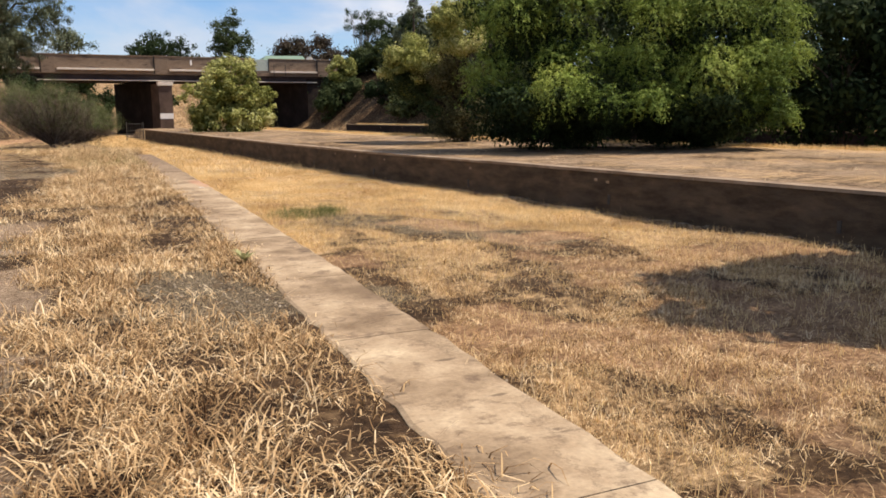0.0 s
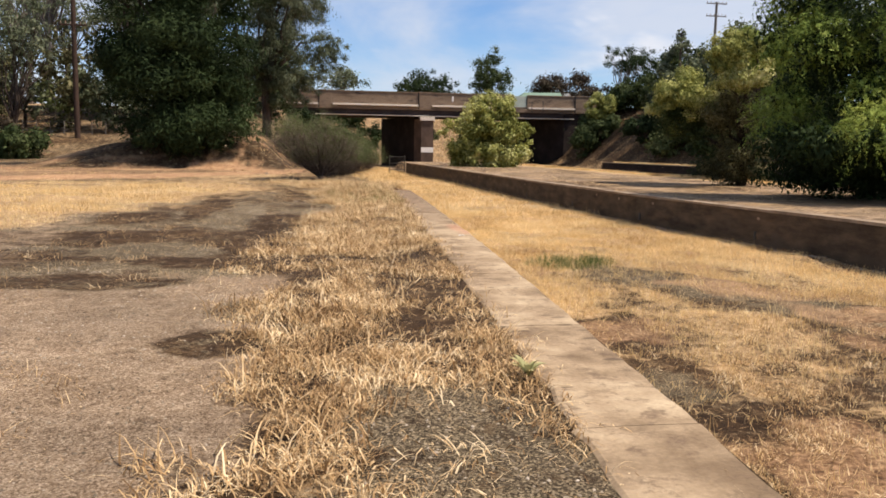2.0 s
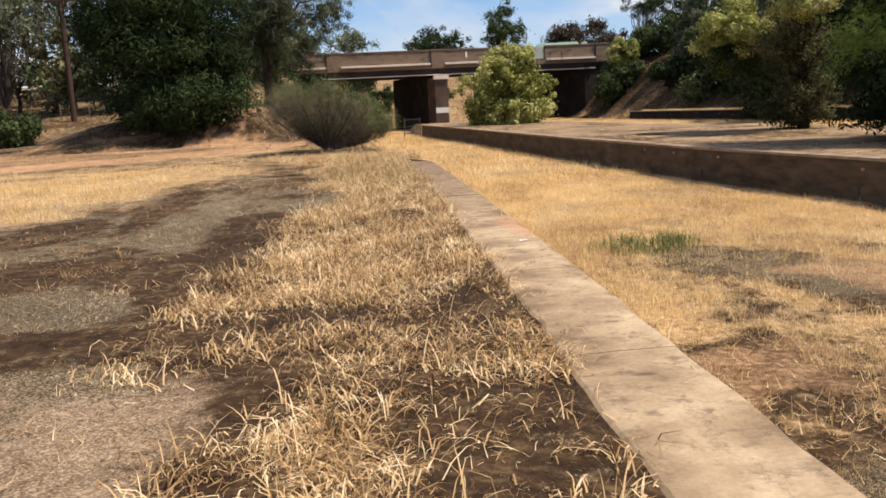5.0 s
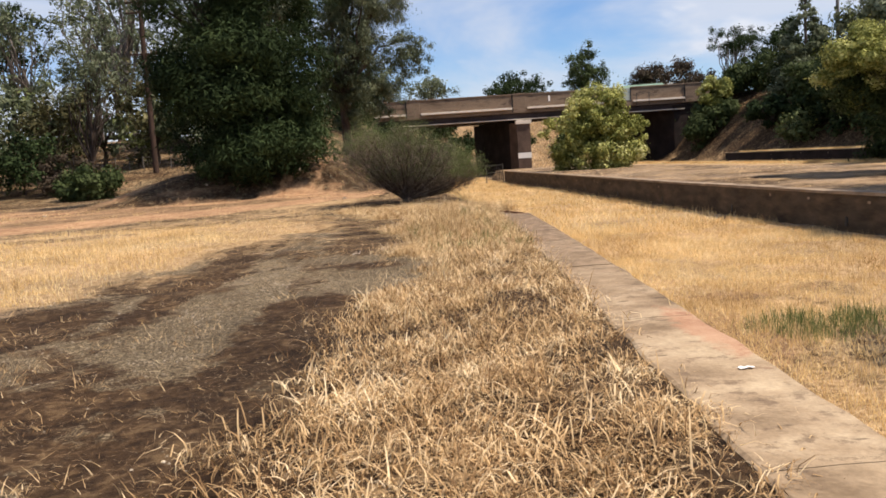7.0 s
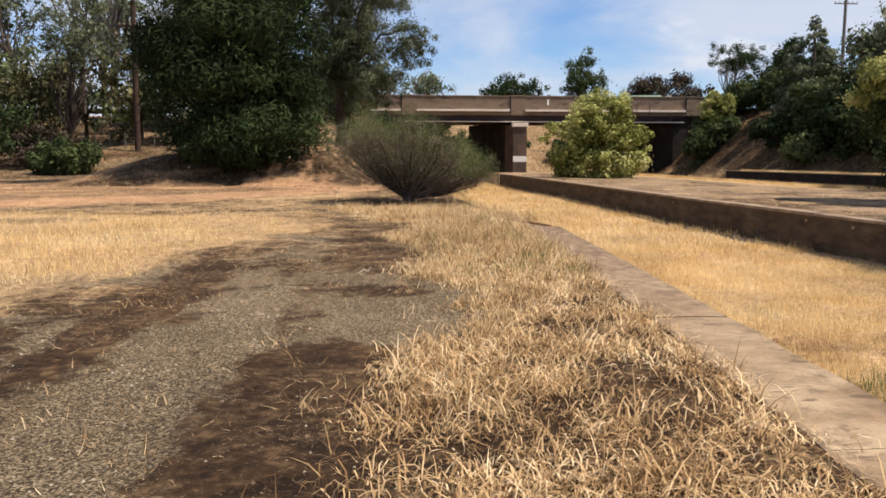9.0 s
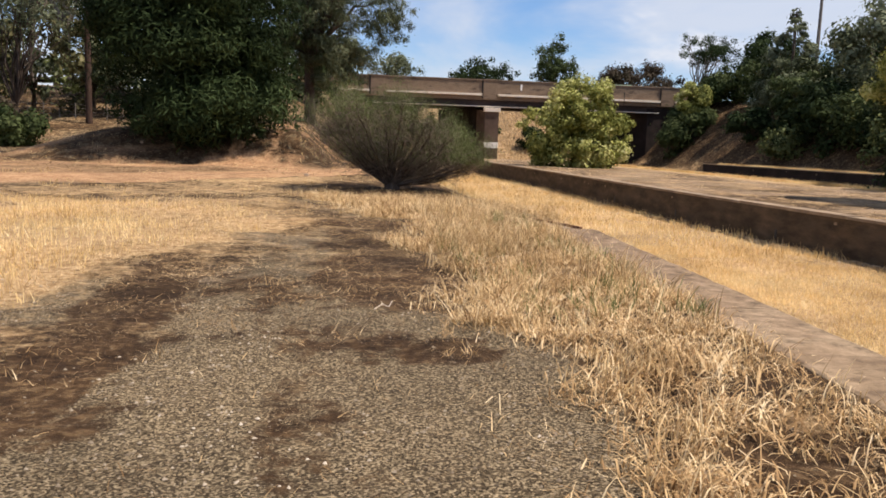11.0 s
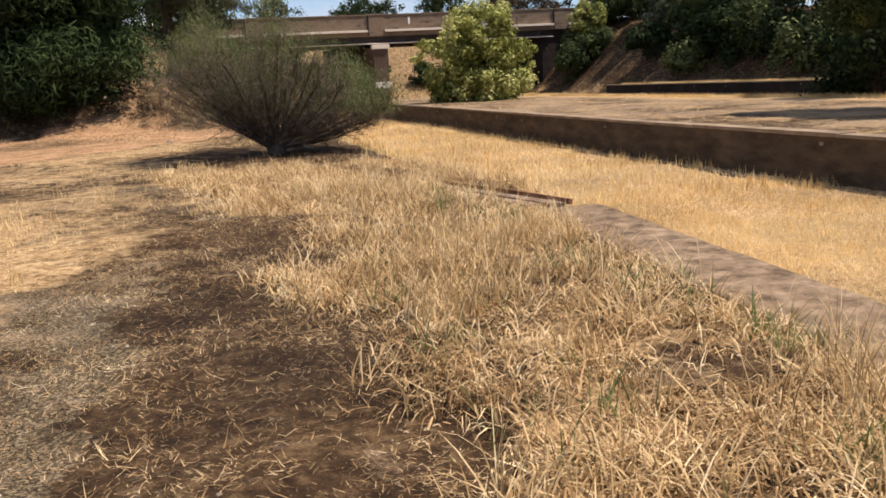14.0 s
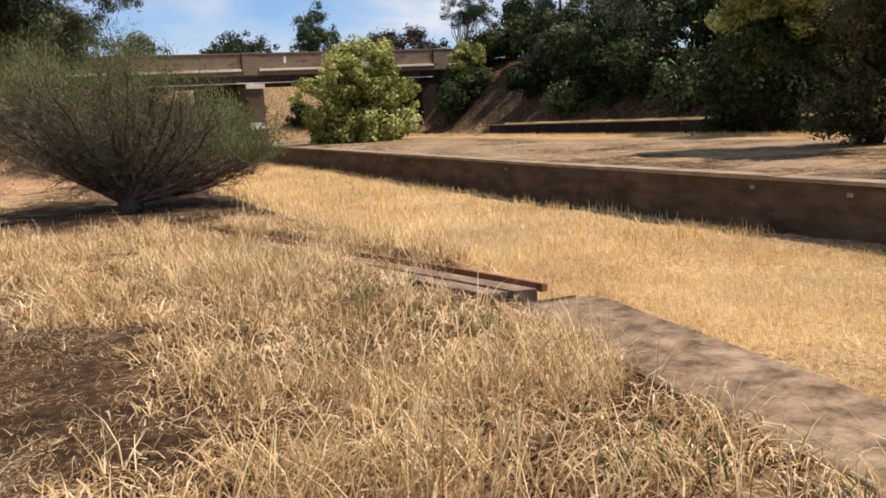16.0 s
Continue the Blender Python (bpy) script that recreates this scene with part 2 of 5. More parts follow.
GROUND = ground_mat()
CONCRETE = coping_mat()
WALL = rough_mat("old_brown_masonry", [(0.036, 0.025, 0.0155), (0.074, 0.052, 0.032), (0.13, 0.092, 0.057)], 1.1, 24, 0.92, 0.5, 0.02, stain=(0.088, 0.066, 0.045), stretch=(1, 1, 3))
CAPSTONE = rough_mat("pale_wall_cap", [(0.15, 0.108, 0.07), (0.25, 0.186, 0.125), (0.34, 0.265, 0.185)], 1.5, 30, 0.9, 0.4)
BRIDGE = rough_mat("brown_render", [(0.12, 0.086, 0.06), (0.225, 0.165, 0.115), (0.32, 0.245, 0.175)], 0.5, 9, 0.9, 0.3, 0.03, stain=(0.07, 0.05, 0.038), stain_scale=0.5, stretch=(0.7, 1, 2.6))
LEDGE = rough_mat("pale_ledge", [(0.66, 0.58, 0.48), (0.76, 0.69, 0.59)], 0.8, 12, 0.85, 0.2)
GIRDER = rough_mat("dark_steel_girder", [(0.035, 0.025, 0.022), (0.07, 0.05, 0.045)], 0.8, 12, 0.7, 0.2)
PIER = rough_mat("brown_pier_brick", [(0.06, 0.04, 0.031), (0.10, 0.068, 0.052), (0.15, 0.105, 0.08)], 0.6, 14, 0.92, 0.4, 0.02)
# Near-black brick: the shade on these faces is put into the colour.
SHADEBRICK = rough_mat("shade_dark_brick", [(0.012, 0.009, 0.008), (0.022, 0.016, 0.014), (0.04, 0.03, 0.026)], 0.6, 14, 0.95, 0.4, 0.02)
WHITE = rough_mat("white_paint", [(0.74, 0.72, 0.68), (0.82, 0.8, 0.77)], 3, 30, 0.6, 0.15)
RUST = rough_mat("rusted_steel", [(0.11, 0.045, 0.025), (0.20, 0.085, 0.045), (0.26, 0.12, 0.065)], 5, 60, 0.85, 0.4, 0.005)
DARKWOOD = rough_mat("weathered_timber", [(0.06, 0.045, 0.035), (0.13, 0.10, 0.075)], 2, 40, 0.9, 0.4, 0.01, stretch=(4, 4, 1))
POLEWOOD = rough_mat("dark_brown_timber", [(0.03, 0.018, 0.013), (0.075, 0.045, 0.032)], 2, 40, 0.9, 0.4, 0.01, stretch=(4, 4, 1))
DARKMETAL = rough_mat("dark_metal", [(0.03, 0.028, 0.026), (0.06, 0.055, 0.05)], 4, 40, 0.6, 0.2, 0.005)
GREYWOOD = rough_mat("silvered_timber", [(0.12, 0.105, 0.09), (0.24, 0.215, 0.19)], 2, 40, 0.9, 0.4, 0.01, stretch=(4, 4, 1))
BARK = rough_mat("grey_brown_bark", [(0.035, 0.025, 0.02), (0.08, 0.06, 0.048), (0.14, 0.11, 0.09)], 2.5, 18, 0.95, 0.6, 0.03, stretch=(1, 1, 0.3))
DARKBARK = rough_mat("dark_bark", [(0.015, 0.011, 0.009), (0.03, 0.023, 0.018), (0.055, 0.043, 0.034)], 2.5, 18, 0.95, 0.6, 0.03, stretch=(1, 1, 0.3))
PALEBARK = rough_mat("pale_gum_bark", [(0.07, 0.055, 0.045), (0.14, 0.115, 0.095), (0.26, 0.225, 0.19)], 1.2, 14, 0.85, 0.3, 0.02, stretch=(1, 1, 0.35))
TWIG = rough_mat("grey_twigs", [(0.095, 0.072, 0.054), (0.215, 0.17, 0.128)], 3, 20, 0.95, 0.2)
CHIP = blade_mat("stone_chips", [(0.05, 0.038, 0.025), (0.14, 0.11, 0.078), (0.30, 0.25, 0.185), (0.55, 0.48, 0.39)], 0.0, 0.9, 1.0)
STONE = rough_mat("pale_stone", [(0.16, 0.115, 0.08), (0.30, 0.23, 0.165), (0.46, 0.37, 0.28)], 6, 60, 0.9, 0.4, 0.004)
ROOFGREEN = rough_mat("green_roof_metal", [(0.13, 0.20, 0.145), (0.18, 0.26, 0.19)], 0.6, 8, 0.5, 0.1)
CREAM = rough_mat("cream_weatherboard", [(0.58, 0.53, 0.44), (0.66, 0.61, 0.52)], 1, 12, 0.8, 0.1)
ASPHALT = rough_mat("asphalt", [(0.04, 0.04, 0.04), (0.065, 0.063, 0.06)], 1, 40, 0.9, 0.3)
MESHPANEL = rough_mat("pale_green_panel", [(0.36, 0.42, 0.36), (0.46, 0.51, 0.45)], 1, 14, 0.6, 0.1)
GLASS = rough_mat("dark_window_glass", [(0.02, 0.025, 0.03), (0.03, 0.035, 0.04)], 1, 5, 0.08, 0.0)
GRASS_STRIP = blade_mat("bleached_straw", [(0.12, 0.066, 0.030), (0.35, 0.222, 0.106), (0.62, 0.44, 0.232), (0.90, 0.735, 0.475)], 0.2, patch=2.2, vary=0.75)
GRASS_GOLD = blade_mat("golden_dry_grass", [(0.32, 0.20, 0.085), (0.66, 0.462, 0.208), (0.86, 0.66, 0.335), (0.93, 0.79, 0.50)], 0.3, patch=0.4)
GRASS_PALE = blade_mat("pale_standing_straw", [(0.17, 0.104, 0.046), (0.43, 0.292, 0.142), (0.70, 0.525, 0.288), (0.93, 0.785, 0.515)], 0.25, patch=1.6, vary=0.65)
CHAFF = blade_mat("broken_straw", [(0.07, 0.045, 0.025), (0.17, 0.115, 0.065), (0.32, 0.23, 0.13), (0.60, 0.47, 0.30)], 0.1, patch=2.0)
GRASS_GREEN = blade_mat("green_weed", [(0.08, 0.105, 0.035), (0.14, 0.175, 0.06), (0.24, 0.25, 0.10)], 0.3)
WEEDLEAF = blade_mat("pale_weed_leaf", [(0.24, 0.24, 0.10), (0.36, 0.35, 0.17), (0.50, 0.47, 0.26)], 0.25, patch=8.0)
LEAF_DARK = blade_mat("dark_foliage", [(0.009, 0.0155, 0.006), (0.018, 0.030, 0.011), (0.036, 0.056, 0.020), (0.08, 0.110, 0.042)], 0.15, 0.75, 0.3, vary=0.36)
LEAF_GUM = blade_mat("grey_green_gum_leaves", [(0.03, 0.038, 0.021), (0.08, 0.097, 0.052), (0.175, 0.198, 0.118), (0.34, 0.36, 0.245)], 0.2, 0.65, 0.3, vary=0.4)
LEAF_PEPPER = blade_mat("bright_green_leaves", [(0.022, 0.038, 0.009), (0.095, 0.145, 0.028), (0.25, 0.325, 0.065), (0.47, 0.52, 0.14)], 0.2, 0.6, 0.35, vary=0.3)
LEAF_YELLOW = blade_mat("yellow_green_leaves", [(0.045, 0.06, 0.014), (0.165, 0.185, 0.045), (0.42, 0.425, 0.135), (0.76, 0.72, 0.40)], 0.25, 0.6, 0.4, vary=0.46)
LEAF_RED = blade_mat("dull_red_brown_leaves", [(0.035, 0.025, 0.02), (0.06, 0.045, 0.03), (0.075, 0.065, 0.04)], 0.15, 0.6, 0.4)
LEAF_BUSH = blade_mat("olive_needles", [(0.06, 0.075, 0.028), (0.12, 0.145, 0.055), (0.21, 0.235, 0.10)], 0.2, 0.7, 1.2)
LEAF_OLIVE = blade_mat("brown_olive_leaves", [(0.02, 0.02, 0.010), (0.06, 0.058, 0.026), (0.125, 0.118, 0.055), (0.23, 0.21, 0.11)], 0.2, 0.7, 0.8)
LEAF_BLUE = blade_mat("blue_green_leaves", [(0.022, 0.034, 0.012), (0.05, 0.07, 0.024), (0.11, 0.135, 0.055)], 0.2, 0.65, 0.6)

# ---- building helpers ----
rng = np.random.default_rng(7)


def mesh_np(name, verts, faces, mat):
    """A mesh from an array of vertices and a list of arrays of equal-sided faces."""
    me = bpy.data.meshes.new(name)
    verts = np.asarray(verts, dtype=np.float32)
    me.vertices.add(len(verts))
    me.vertices.foreach_set("co", verts.ravel())
    idx = np.concatenate([np.asarray(f).ravel() for f in faces]).astype(np.int32)
    sizes = np.concatenate([np.full(len(f), f.shape[1]) for f in faces])
    me.loops.add(len(idx))
    me.loops.foreach_set("vertex_index", idx)
    me.polygons.add(len(sizes))
    starts = np.concatenate([[0], np.cumsum(sizes)[:-1]]).astype(np.int32)
    me.polygons.foreach_set("loop_start", starts)
    me.update(calc_edges=True)
    me.materials.append(mat)
    return me


def part(name, me, parent=None, label=""):
    ob = new(name, me)
    if parent:
        ob.parent = parent
    if label:
        ob["label"] = label
    return ob


def bm_mesh(name, bm, mat, bevel=0.0, smooth=False):
    if bevel:
        bmesh.ops.bevel(bm, geom=bm.edges[:], offset=bevel, segments=2, affect="EDGES", profile=0.6)
    bmesh.ops.recalc_face_normals(bm, faces=bm.faces[:])
    me = bpy.data.meshes.new(name)
    bm.to_mesh(me)
    bm.free()
    me.materials.append(mat)
    if smooth:
        for f in me.polygons:
            f.use_smooth = True
    return me


def box(name, lo, hi, mat, parent=None, bevel=0.02, label=""):
    bm = bmesh.new()
    bmesh.ops.create_cube(bm, size=1.0)
    for v in bm.verts:
        v.co = [lo[i] + (hi[i] - lo[i]) * (v.co[i] + 0.5) for i in range(3)]
    return part(name, bm_mesh(name, bm, mat, bevel), parent, label)


def prism(name, outline, z0, z1, mat, parent=None, bevel=0.0, label=""):
    """An upright body on a plan outline; z0 and z1 may be functions of the point."""
    bm = bmesh.new()
    f = lambda z, p: z(*p) if callable(z) else z
    a = [bm.verts.new((*p, f(z0, p))) for p in outline]
    b = [bm.verts.new((*p, f(z1, p))) for p in outline]
    n = len(outline)
    for i in range(n):
        bm.faces.new((a[i], a[(i + 1) % n], b[(i + 1) % n], b[i]))
    bm.faces.new(a[::-1])
    bm.faces.new(b)
    return part(name, bm_mesh(name, bm, mat, bevel), parent, label)


def tubes(paths, radii, sides=6):
    """Tapered tubes along polylines: vertices and quad faces."""
    vs, fs, off = [], [], 0
    ang = np.linspace(0, 2 * np.pi, sides, endpoint=False)
    for pts, rad in zip(paths, radii):
        pts = np.asarray(pts, float)
        k = len(pts)
        d = np.gradient(pts, axis=0)
        d /= np.linalg.norm(d, axis=1, keepdims=True) + 1e-9
        ref = np.where(np.abs(d[:, 2:3]) > 0.9, np.array([[1.0, 0, 0]]), np.array([[0, 0, 1.0]]))
        s = np.cross(d, ref)
        s /= np.linalg.norm(s, axis=1, keepdims=True) + 1e-9
        t = np.cross(d, s)
        ring = pts[:, None] + np.asarray(rad)[:, None, None] * (np.cos(ang)[None, :, None] * s[:, None] + np.sin(ang)[None, :, None] * t[:, None])
        vs.append(ring.reshape(-1, 3))
        i = np.arange(k - 1)[:, None] * sides + np.arange(sides)[None]
        j = np.arange(k - 1)[:, None] * sides + (np.arange(sides)[None] + 1) % sides
        fs.append(np.stack([i, j, j + sides, i + sides], -1).reshape(-1, 4) + off)
        off += k * sides
    return np.concatenate(vs), [np.concatenate(fs)]


def blades(name, roots, height, width, tilt, curl, mat, seg=3, az=None):
    """Grass: each blade a tapering, bending ribbon."""
    n = len(roots)
    az = rng.uniform(0, 2 * np.pi, n) if az is None else az
    d = np.stack([np.cos(az), np.sin(az), np.zeros(n)], 1)
    tw = az + rng.uniform(0.6, 2.5, n)
    side = np.stack([np.cos(tw), np.sin(tw), np.zeros(n)], 1)
    th = tilt.copy()
    p = roots.astype(float).copy()
    step = (height / seg)[:, None]
    rows = []
    for i in range(seg):
        wv = (width * (1 - 0.75 * i / seg))[:, None] * 0.5
        rows += [p - side * wv, p + side * wv]
        p = p + step * (np.sin(th)[:, None] * d + np.cos(th)[:, None] * np.array([0, 0, 1.0]))
        th = th + curl / seg
    rows.append(p)
    per = 2 * seg + 1
    v = np.stack(rows, 1).reshape(-1, 3)
    o = (np.arange(n) * per)[:, None]
    quads = [np.concatenate([o + 2 * i, o + 2 * i + 1, o + 2 * i + 3, o + 2 * i + 2], 1) for i in range(seg - 1)]
    tri = np.concatenate([o + per - 3, o + per - 2, o + per - 1], 1)
    return mesh_np(name, v, ([np.concatenate(quads)] if quads else []) + [tri], mat)


def leaf_cloud(name, pts, normals, size, mat, slim=0.45, spread=0.5, droop=0.0):
    """Leaves as small folded lozenges at points."""
    n = len(pts)
    nn = normals + rng.normal(0, spread, (n, 3))
    nn /= np.linalg.norm(nn, axis=1, keepdims=True) + 1e-9
    a = rng.normal(0, 1, (n, 3)) - np.array([0, 0, droop])
    a -= (a * nn).sum(1, keepdims=True) * nn
    a /= np.linalg.norm(a, axis=1, keepdims=True) + 1e-9
    b = np.cross(nn, a)
    s = (size * rng.uniform(0.6, 1.4, n))[:, None]
    v = np.stack([pts - a * s, pts + b * s * slim + nn * s * 0.1, pts + a * s, pts - b * s * slim + nn * s * 0.1], 1).reshape(-1, 3)
    f = (np.arange(n) * 4)[:, None] + np.arange(4)[None]
    return mesh_np(name, v, [f], mat)


def clump_points(centres, radii, n, soft=0.4):
    """Points near the skins of many clumps, and the way outward at each."""
    c, r = np.asarray(centres, float), np.asarray(radii, float)
    if r.ndim == 1:
        r = np.repeat(r[:, None], 3, 1)
    wgt = r.prod(1) ** (2 / 3)
    k = rng.choice(len(c), n, p=wgt / wgt.sum())
    u = rng.normal(0, 1, (n, 3))
    u /= np.linalg.norm(u, axis=1, keepdims=True)
    q = np.where(rng.uniform(0, 1, n) >= soft, rng.uniform(0.5, 1.05, n), np.abs(rng.normal(0, 0.75, n)))[:, None]
    return c[k] + u * r[k] * q, u


def envelope(centre, radii, count, size, low=-1.0, hollow=0.5):
    """Clump centres and sizes that fill an uneven crown."""
    cs, rs = [], []
    while len(cs) < count:
        u = rng.normal(0, 1, 3)
        u /= np.linalg.norm(u)
        if u[2] < low:
            continue
        q = rng.uniform(hollow, 1.0)
        cs.append(np.asarray(centre) + u * np.asarray(radii) * q * rng.uniform(0.86, 1.08))
        s = size * rng.uniform(0.65, 1.3)
        rs.append((s, s, s * rng.uniform(0.7, 1.0)))
    return np.array(cs), np.array(rs)


def tree(name, base, fork, trunk_r, clumps, leaves, leaf, leaf_mat, bark, label, category="tree", limbs=20, slim=0.45, lean=(0, 0), droop=0.0, soft=0.4):
    """A tapered trunk that forks into limbs reaching the clumps, and a crown of leaves."""
    cs, rs = clumps
    base = np.array(base, float)
    root = tagged(new(name), label, category)
    root.location = base
    top = base + np.array([lean[0], lean[1], fork])
    paths, radii = [], []
    s = np.linspace(0, 1, 6)[:, None]
    trunk = base - [0, 0, 0.3] + (top - base + [0, 0, 0.3]) * s + rng.normal(0, trunk_r * 0.3, (6, 3)) * (s * (1 - s) * 3)
    paths.append(trunk - base)
    radii.append(trunk_r * np.array([1.5, 1.1, 1.0, 0.92, 0.86, 0.8]))
    for i in rng.choice(len(cs), min(limbs, len(cs)), replace=False):
        start = top - (top - base) * rng.uniform(0, 0.35)
        t = np.linspace(0, 1, 6)[:, None]
        mid = np.array([0, 0, 0.18 * np.linalg.norm(cs[i] - start)])
        p = start + (cs[i] - start) * t + mid * (t * (1 - t) * 2) + rng.normal(0, 0.085 * np.linalg.norm(cs[i] - start), (6, 3)) * (t * (1 - t) * 2)
        paths.append(p - base)
        radii.append(trunk_r * rng.uniform(0.3, 0.55) * np.linspace(1, 0.2, 6))
    v, f = tubes(paths, radii, 7)
    part("trunk", mesh_np("trunk", v, f, bark), root)
    pts, nrm = clump_points(cs, rs, leaves, soft)
    nrm[:, 2] += 0.25
    part("crown", leaf_cloud("crown", pts - base, nrm, leaf, leaf_mat, slim, 0.34, droop), root)
    return root


def hash2(ix, iy, seed):
    h = (ix * 374761393 + iy * 668265263 + seed * 974711) & 0xFFFFFFFF
    h = ((h ^ (h >> 13)) * 1274126177) & 0xFFFFFFFF
    return ((h ^ (h >> 16)) & 0xFFFF) / 65535.0


def vnoise(x, y, scale, seed=0, octaves=3):
    """Soft value noise, 0 to 1."""
    x, y = np.asarray(x, float) / scale, np.asarray(y, float) / scale
    tot, amp, sm = 0.0, 1.0, 0.0
    for o in range(octaves):
        ix, iy = np.floor(x).astype(np.int64), np.floor(y).astype(np.int64)
        fx, fy = x - ix, y - iy
        fx, fy = fx * fx * (3 - 2 * fx), fy * fy * (3 - 2 * fy)
        v = (hash2(ix, iy, seed + o) * (1 - fx) + hash2(ix + 1, iy, seed + o) * fx) * (1 - fy) + (hash2(ix, iy + 1, seed + o) * (1 - fx) + hash2(ix + 1, iy + 1, seed + o) * fx) * fy
        tot, sm, amp, x, y = tot + v * amp, sm + amp, amp * 0.5, x * 2, y * 2
    return tot / sm


def sstep(a, b, x):
    t = np.clip((np.asarray(x, float) - a) / (b - a), 0, 1)
    return t * t * (3 - 2 * t)

# ---- the lie of the land ----
def edge_r(y):
    """The outer edge of the near platform."""
    y = np.asarray(y, float)
    return np.where(y < 27, 0.85 + 0.09 * y - 0.0009 * y * y, np.interp(y, [27, 36, 60, 120, 3000], [2.62, 2.3, 1.6, 1.2, 1.2]))


def wall_x(y):
    """The face of the island platform."""
    return np.interp(y, [-1500, -20, -5, 11, 21, 31, 42, 60, 85, 120, 3000], [15.6, 15.6, 15.2, 13.7, 12.55, 11.35, 10.75, 10.4, 9.6, 9.4, 9.4])


def far_x(y):
    """The far edge of the island platform."""
    return np.interp(y, [-1500, -20, 27, 42, 54, 72, 110, 3000], [37, 37, 28, 24.2, 22.3, 21.2, 20.5, 20.5])


def second_x(y):
    """The face of the second platform."""
    return np.interp(y, [-1500, -20, 37, 51, 70, 84, 110, 3000], [54, 54, 40.5, 35.6, 32.8, 30.5, 29.5, 29.5])


def ground_z(x, y):
    x, y = np.broadcast_arrays(np.asarray(x, float), np.asarray(y, float))
    cr, w, f, s = edge_r(y), wall_x(y), far_x(y), second_x(y)
    rough = (vnoise(x, y, 0.5, 3) - 0.5) * 0.06 + (vnoise(x, y, 3.0, 5) - 0.5) * 0.10
    left = 0.0 + rough * sstep(0.0, 1.0, cr - 0.5 - x) + 0.03 * sstep(0.55, 0.8, cr - x)
    left = left - 0.15 * sstep(28, 35, y) + 2.5 * sstep(67, 88, y) * sstep(-1.2, -5.5, x) + (1.55 * sstep(49.4, 53.2, y + 0.7 * (vnoise(x, y, 1.6, 13) - 0.5)) + 0.6 * sstep(55, 63, y)) * sstep(-0.9, -3.3, x) * sstep(-17, -9.5, x) + 2.9 * sstep(84, 104, y) * sstep(2.5, -2.5, x) 
    line = 2.56 - 0.245 * (y - 27.25)
    left = left - 0.13 * sstep(0.34, 0.24, np.abs(x - (line - 0.15))) * sstep(26.85, 27.0, y) * sstep(33.8, 33.2, y)
    left = left - 0.3 * sstep(0.26, 0.12, np.abs(x - (line - 0.43))) * sstep(26.85, 27.1, y) * sstep(28.9, 28.3, y)
    bed = -1.38 + (vnoise(x, y, 1.2, 9) - 0.5) * 0.16 + (vnoise(x, y, 6.0, 11) - 0.5) * 0.2
    rise = np.clip((y - 121) * 0.26, 0, 8.0)
    bed = bed + rise
    reach = 0.04 + 2.6 * sstep(27.0, 31.0, y)
    z = left + (bed - left) * sstep(0, 1, (x - cr + 0.35 * sstep(27, 31, y)) / reach)
    isl = -0.33 + (vnoise(x, y, 2.5, 21) - 0.5) * 0.09
    isl = isl + (bed - isl) * sstep(92, 99, y)
    z = np.where(x > w + 0.2, isl, z)
    z = np.where(x > f - 0.07, bed, z)
    bank = 5.2 * sstep(2.0, 11.0, x - s) + 1.4 * sstep(92, 106, y) * sstep(32, 38, x) + 0.9 * (vnoise(x, y, 4.0, 31) - 0.5) * sstep(2.5, 6, x - s)
    shelf, ends = -0.05 + bank, sstep(84, 87, y)
    shelf = shelf + ends * (bed - shelf) * (1 - sstep(0, 4.5, x - s))
    z = np.where(x > s + 0.2, shelf, z)
    far = 7.2 + (vnoise(x, y, 60, 41) - 0.5) * 3
    z = z + (far - z) * sstep(112, 135, y) * sstep(2, 14, np.maximum(1.0 - x, x - 34))
    z = z + (far - z) * sstep(150, 165, y)
    return z


PR = ([-5, 3.5, 8, 9.8, 10.8, 11.5, 12.6, 14, 15.4, 17.3, 18.4, 20.2, 20.9, 21.6, 22.6, 23.4, 24, 24.8, 25.5, 26.5, 27.3, 28.4, 30, 33], [-1.0, -0.92, -0.9, -0.7, -0.78, -1.1, -1.0, -0.68, -0.35, -0.32, 0.4, 0.4, -0.1, 0.15, 0.28, 0.1, 0.3, -0.3, -0.15, 0.05, 0.25, -0.7, -0.9, -1.8])
PL = ([0, 8, 12, 15, 18, 20, 22, 23.5, 25, 27, 28.5, 30, 33], [-6.5, -6.0, -5.4, -4.8, -4.0, -3.5, -3.1, -2.8, -2.1, -1.6, -1.3, -1.0, -1.0])
BROWN = ((-0.82, 16.4, 0.42, 1.4), (-0.62, 17.4, 0.4, 0.5), (-0.35, 22.7, 0.7, 1.7), (-0.6, 24.5, 0.5, 0.8), (-2.28, 20.6, 0.26, 3.2), (-0.68, 26.3, 0.4, 0.8), (-0.35, 26.6, 0.35, 0.9), (-1.0, 8.2, 0.42, 0.42), (-2.4, 10.6, 0.9, 0.5), (-1.5, 12.0, 0.9, 0.45), (-2.6, 14.6, 1.0, 0.5), (-1.05, 13.6, 0.5, 0.9), (-3.2, 17.2, 0.5, 1.2), (-0.25, 19.9, 0.3, 0.25))
GREY = ((-1.55, 17.0, 0.42, 2.4), (-1.5, 20.3, 0.36, 1.5), (-0.2, 18.95, 0.72, 1.2), (-1.4, 22.6, 0.3, 0.5), (-2.0, 13.0, 0.8, 0.8), (0.15, 6.1, 0.5, 0.85))


def spot(x, y, cx, cy, rx, ry):
    return np.clip(1.4 - np.hypot((x - cx) / rx, (y - cy) / ry), 0, 1)


